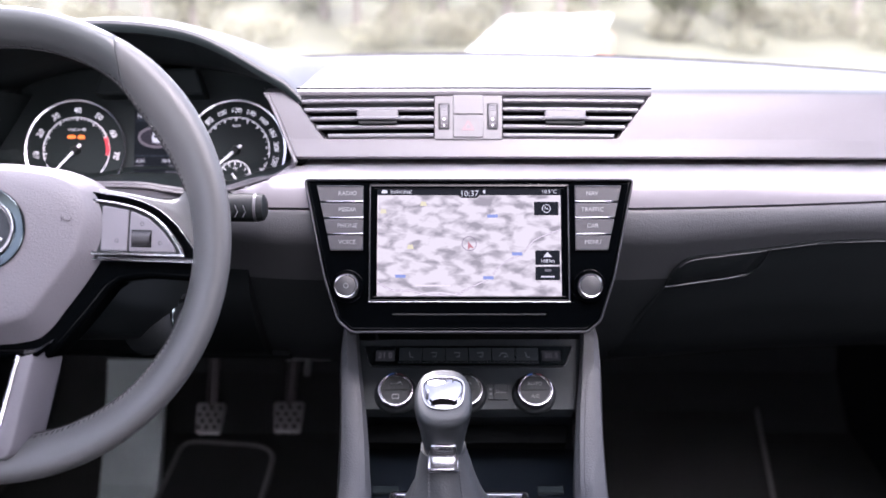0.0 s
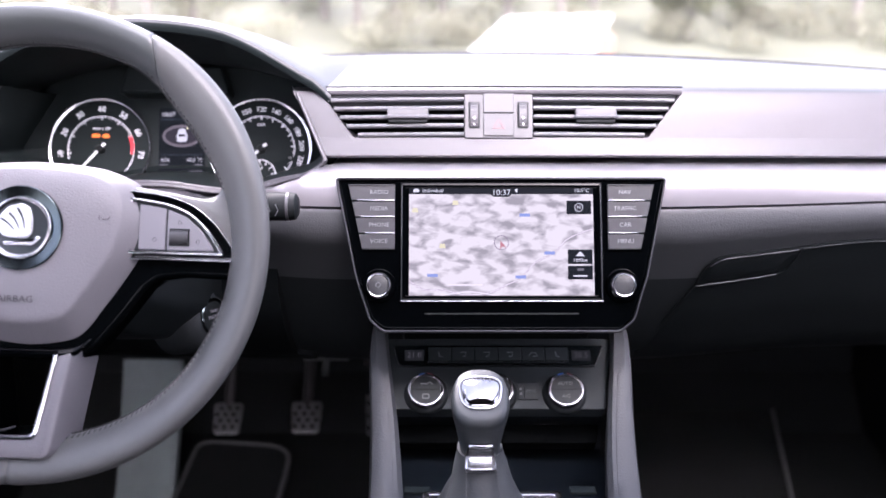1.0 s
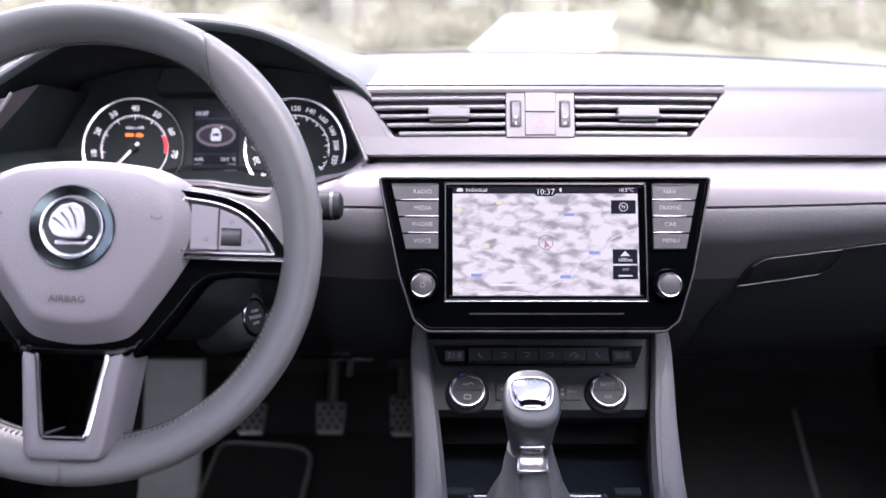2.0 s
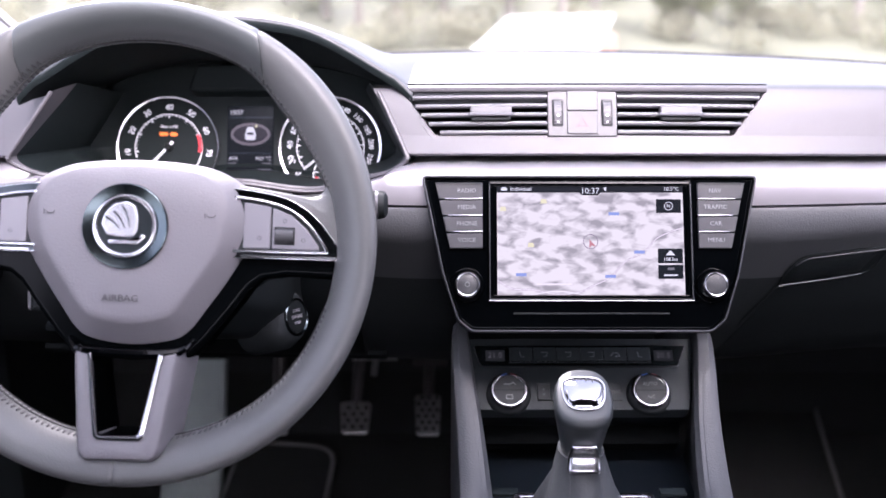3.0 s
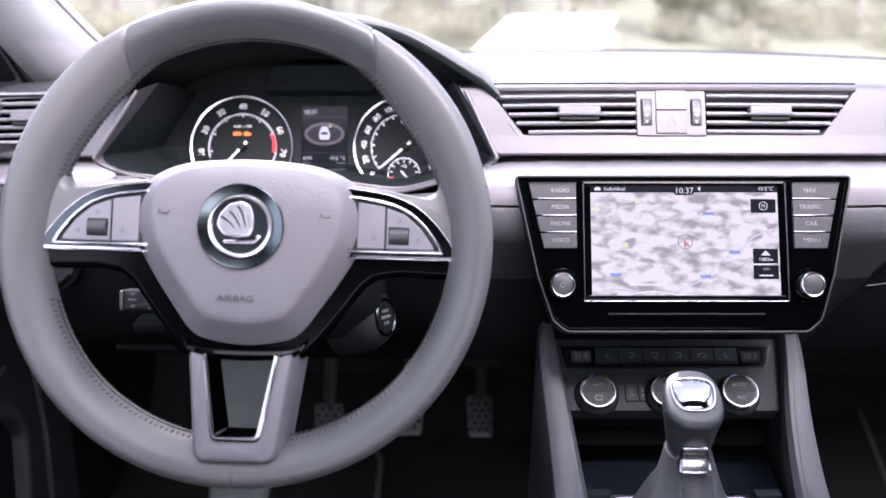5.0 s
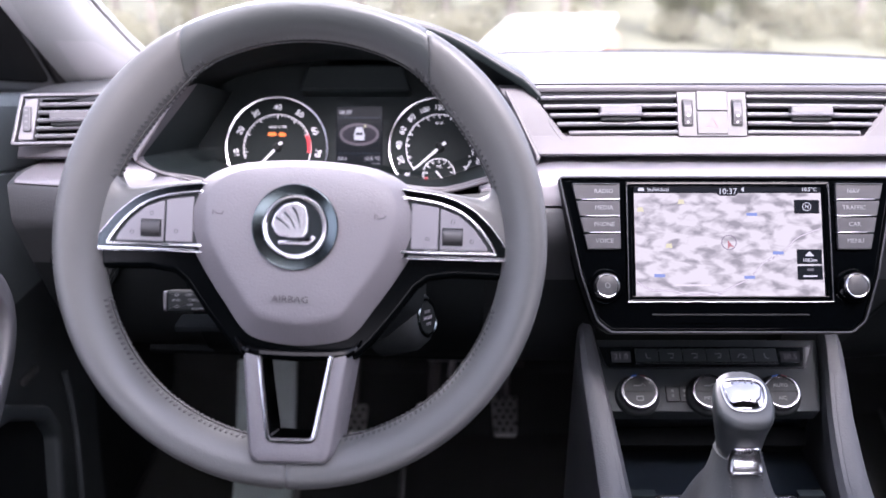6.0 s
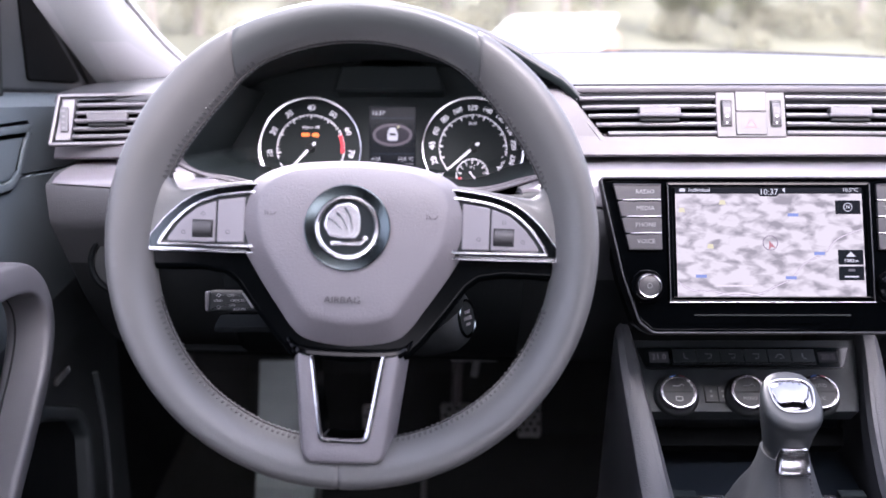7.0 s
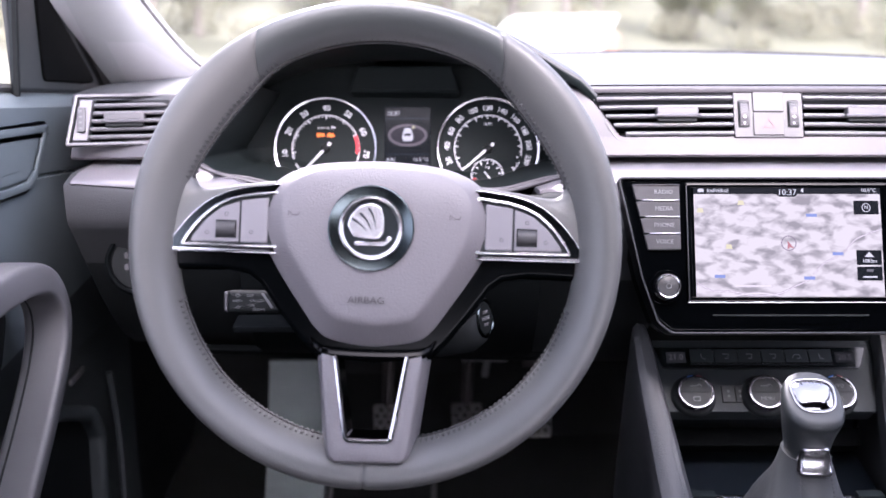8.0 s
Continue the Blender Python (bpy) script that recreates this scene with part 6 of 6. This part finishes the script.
pedal(-0.404, 1.347, 0.180, 0.047, 0.052, "steel clutch pedal with rubber studs", (-0.40, 1.50, 0.45))
pedal(-0.277, 1.347, 0.182, 0.050, 0.053, "steel brake pedal with rubber studs", (-0.262, 1.50, 0.45))
pedal(-0.161, 1.355, 0.182, 0.043, 0.068, "long steel accelerator pedal with rubber studs", (-0.15, 1.52, 0.42))


def pedal_bracket():
    b = thing("pedal_bracket", pose(-0.23, 1.40, 0.26), "steel pedal bracket under the dashboard", "pedal bracket")
    part("bar", cuboid(-0.055, 0.0, -0.004, 0.02, 0.012, 0.010, 0.002), PEDAL, b)
    part("pin", tube([(-0.018, -0.02, -0.02), (-0.010, -0.015, 0.03)], 0.0055, 8, up=(1, 0, 0)), PEDAL, b)
    part("cross_bar", cuboid(0.045, -0.005, -0.012, 0.10, 0.008, 0.006, 0.002), PEDALARM, b)


pedal_bracket()


def footrest():
    f = thing("footrest", Matrix.Identity(4), "grey sloped footrest plate by the sill", "footrest")
    rows = [[(x, y, z) for x in span(-0.617, -0.517, 4)] for y, z in ((1.36, -0.005), (1.385, 0.005), (1.44, 0.085), (1.485, 0.165), (1.505, 0.205))]
    part("plate", thick(rows, (0, 0.02, -0.01)), RESTMAT, f)
    rows = [[(x, y - 0.002, z + 0.003) for x in span(-0.610, -0.524, 4)] for y, z in ((1.395, 0.018), (1.44, 0.085), (1.483, 0.162))]
    part("tread", thick(rows, (0, 0.004, -0.002)), RESTMAT, f)


RESTMAT = material("grey_footrest_plastic", (0.22, 0.26, 0.26), 0.6, grain=0.6, vary=0.25)
footrest()


def floor_mat(corners, radii, label):
    m = thing("floor_mat", pose(0, 0, 0), label, "floor mat", "floor mats")
    o = rounded(corners, radii, 8)
    part("carpet", prism(o, 0.001, 0.028, 0.004), CARPET, m)
    part("piping", tube([(x, y, 0.0285) for x, y in o], 0.0045, 6, closed=True), PIPING, m, "grey sewn piping")


floor_mat([(-0.50, 0.75), (-0.33, 0.75), (-0.330, 1.505), (-0.505, 1.525)], [0.03, 0.03, 0.06, 0.03], "black carpet mat with grey piping in the driver's footwell")
floor_mat([(0.20, 0.75), (0.395, 0.75), (0.600, 1.70), (0.22, 1.70)], [0.03, 0.03, 0.05, 0.05], "black carpet mat with grey piping in the passenger footwell")

# ---- driver's door, mirror corner and pillar ----


CORNER = material("charcoal_corner_plastic", (0.017, 0.021, 0.0225), 0.6, grain=0.4)
DOORSKIN = material("charcoal_door_plastic", (0.082, 0.103, 0.112), 0.5, grain=0.5, grain_size=650)


HANDLESKIN = material("grey_handle_plastic", (0.088, 0.089, 0.095), 0.45, grain=0.3, grain_size=900)
# Darker door plastic: the shade a front seat would cast, put into the colour.
LOWDOOR = material("shaded_lower_door_plastic", (0.0135, 0.0185, 0.0205), 0.55, grain=0.5, grain_size=650)


def door():
    d = thing("door", Matrix.Identity(4), "charcoal driver's door with grab handle and pocket", "door")

    def onto(x):
        """From an outline in y and z to the door's face at x, raised towards the cabin."""
        return Matrix(((0, 0, 1, x), (1, 0, 0, 0), (0, 1, 0, 0), (0, 0, 0, 1)))

    def sill(y):
        return 0.783 - 0.195 * (y - 0.911)

    def face(bm, x):
        bm.transform(onto(x))
        return bm

    rows = []
    for y in span(0.45, 1.23, 14):
        zt = sill(y)
        rows.append([(-0.800, y, zt + 0.006), (-0.765, y, zt + 0.006), (-0.745, y, zt + 0.001), (-0.734, y, zt - 0.012), (-0.735, y, zt - 0.045), (-0.738, y, zt - 0.082), (-0.741, y, zt - 0.084),
                     (-0.737, y, zt - 0.087), (-0.738, y, zt - 0.12), (-0.745, y, zt - 0.16), (-0.752, y, 0.52), (-0.753, y, 0.452), (-0.7535, y, 0.446), (-0.755, y, 0.440), (-0.765, y, 0.20), (-0.770, y, 0.02)])
    part("panel", thick([r[:11] for r in rows], (-0.03, 0, -0.002)), DOORSKIN, d)
    part("lower_panel", thick([r[10:] for r in rows], (-0.03, 0, -0.002)), LOWDOOR, d, "lower door panel with shade put into its colour")
    # padded insert with a moulded border
    o = rounded([(0.50, 0.750), (0.878, 0.690), (0.938, 0.682), (0.960, 0.690), (1.008, 0.7345), (0.90, 0.7525), (0.50, 0.822)], [0.01, 0.01, 0.02, 0.008, 0.004, 0.03, 0.01], 4)
    part("groove", face(hoop(inset(o, -0.0035), 0.0035, -0.006, 0.0012), -0.7365), DARK, d)
    part("insert_border", face(hoop(o, 0.0085, -0.006, 0.0050, 0.002), -0.7365), DOORSKIN, d)
    part("insert", face(prism(inset(o, 0.0095), -0.006, 0.0035, 0.003), -0.7365), DOORSKIN, d)
    # grab handle: a broad rounded loop standing off the panel
    loop = spline([(-0.703, y + 0.004, z - 0.013) for y, z in ((0.50, 0.655), (0.66, 0.652), (0.75, 0.646), (0.80, 0.6385), (0.835, 0.625), (0.853, 0.602), (0.853, 0.577), (0.838, 0.553), (0.81, 0.527), (0.762, 0.490), (0.685, 0.440), (0.57, 0.400))], 7)
    rows = []
    for i, p in enumerate(loop):
        t = (loop[min(i + 1, len(loop) - 1)] - loop[max(i - 1, 0)]).normalized()
        side = t.cross(Vector((1, 0, 0))).normalized()
        row = []
        for k in range(24):
            c, q = math.cos(2 * math.pi * k / 24), math.sin(2 * math.pi * k / 24)
            u, v = math.copysign(abs(c) ** 0.32, c), math.copysign(abs(q) ** 0.32, q)
            row.append(p + side * (0.0150 * u - 0.0105) + Vector((0.0215 * v + 0.003 * u, 0, 0)))
        rows.append(row)
    bm, vs = loft(rows, closed=True)
    bm.faces.new(vs[0][::-1]), bm.faces.new(vs[-1])
    part("grab_handle", bm, HANDLESKIN, d, "grey grab handle")
    o = rounded([(0.52, 0.634), (0.76, 0.622), (0.810, 0.606), (0.826, 0.590), (0.805, 0.556), (0.745, 0.512), (0.67, 0.464), (0.55, 0.42)][::-1], 0.012, 3)
    part("handle_well", face(prism(inset(o, -0.012), -0.03, -0.022), -0.706), DARK, d)
    inner = [p + Vector((-0.009, 0, 0)) for p in loop]
    edge = []
    for i, p in enumerate(inner):
        t = (inner[min(i + 1, len(inner) - 1)] - inner[max(i - 1, 0)]).normalized()
        edge.append(p + t.cross(Vector((1, 0, 0))).normalized() * 0.0046)
    part("handle_groove", tube(edge, 0.0011, 6, up=(1, 0, 0)), DARK, d, "dark groove round the grip")
    # pocket
    o = rounded([(0.52, 0.05), (1.00, 0.08), (1.028, 0.25), (1.047, 0.345), (1.022, 0.388), (0.930, 0.440), (0.52, 0.50)], [0.02, 0.05, 0.1, 0.04, 0.04, 0.08, 0.02], 6)
    part("pocket_frame", face(hoop(o, 0.018, -0.03, 0.022, 0.007), -0.752), LOWDOOR, d)
    part("pocket_liner", face(prism(inset(o, 0.015), -0.02, 0.004, 0.002), -0.752), LOWER, d)
    part("kick_edge", tube(spline([(-0.735, 1.085, 0.40), (-0.733, 1.085, 0.30), (-0.735, 1.06, 0.10)], 6), 0.004, 6, up=(1, 0, 0)), LOWDOOR, d)
    # small silver badge whose writing is too fine to read
    for k in range(6):
        y = 0.998 + k * 0.0072
        part("badge_bar", face(prism([(y, 0.4265 - k * 0.0004), (y + 0.0052, 0.4262 - k * 0.0004), (y + 0.0056, 0.4350 - k * 0.0004), (y + 0.0004, 0.4353 - k * 0.0004)], 0.0, 0.006, 0.0006), -0.752), SATIN, d, "satin silver badge bar")
    # mirror corner cover, window frame and pane
    tri = [(0.972, 0.776), (1.275, 0.715), (1.165, 0.855), (1.07, 0.940), (0.990, 0.985)]
    part("mirror_corner", face(prism(rounded(tri, 0.006, 3), -0.006, 0.0, 0.004), -0.745), CORNER, d, "black mirror corner cover")
    part("corner_grille", face(prism(rounded([(1.035, 0.775), (1.19, 0.744), (1.10, 0.835), (1.045, 0.885)], 0.008, 3), 0.0, 0.003, 0.002), -0.745), MATTBLACK, d)
    bm = tube(spline([(-0.742, 1.250, 0.712), (-0.738, 1.19, 0.772), (-0.733, 1.112, 0.850), (-0.722, 0.99, 0.945), (-0.690, 0.72, 1.065), (-0.675, 0.45, 1.075), (-0.672, 0.0, 1.08), (-0.672, -0.5, 1.08)], 6), 0.0125, 8, up=(1, 0, 0))
    part("window_frame", bm, RUBBER, d)
    bm = tube([(-0.745, 0.966, 0.772), (-0.738, 0.975, 0.86), (-0.725, 0.985, 0.945)], 0.0045, 6, up=(1, 0, 0))
    part("corner_post", bm, DARK, d)
    part("sill_seal", tube([(-0.752, y, sill(y) + 0.008) for y in span(0.45, 1.22, 8)], 0.005, 6), RUBBER, d)
    rows = [[(-0.765, y, 0.76), (-0.742, y, 0.90), (-0.71, y, 1.0), (-0.68, y, 1.075)] for y in span(-0.45, 0.97, 3)]
    bm, _ = loft(rows)
    g = part("pane", bm, GLASS, d, "clear side window")
    g.visible_shadow = False


door()


SEALGREY = material("grey_pillar_seal", (0.16, 0.15, 0.14), 0.6)


def pillar(s, name):
    rows = []
    path = [(0.655, 1.34, 0.690, 1.6), (0.668, 1.25, 0.728, 1.2), (0.674, 1.19, 0.762, 1.0), (0.678, 1.12, 0.808, 0.86), (0.677, 1.03, 0.866, 0.78), (0.655, 0.85, 0.985, 0.78), (0.618, 0.64, 1.11, 0.78), (0.590, 0.48, 1.19, 0.8), (0.575, 0.33, 1.235, 0.8)]
    for x, y, z, k in path:
        rows.append([(s * (x + 0.050 * k), y - 0.010, z - 0.012), (s * (x + 0.042 * k), y - 0.026, z - 0.006), (s * (x + 0.010 * k), y - 0.036, z - 0.002),
                     (s * (x - 0.026 * k), y - 0.026, z + 0.006), (s * (x - 0.042 * k), y - 0.004, z + 0.016), (s * (x - 0.040 * k), y + 0.020, z + 0.026), (s * (x + 0.02 * k), y + 0.03, z + 0.03)])
    fine = [spline([r[k] for r in rows], 3) for k in range(len(rows[0]))]
    bm, _ = loft([list(r) for r in zip(*fine)], closed=True)
    tagged(part(name, bm, LINING), "pale grey trimmed windscreen pillar", "pillar", kind="structure")
    edge = [p + Vector((-s * 0.004, 0.004, 0.003)) for p in fine[4]][2:]
    tagged(part("pillar_seal", tube(edge, 0.0022, 6, up=(1, 0, 0)), SEALGREY), "thin grey seal along the windscreen pillar", "seal", kind="structure")


pillar(-1, "pillar_west")
pillar(1, "pillar_east")
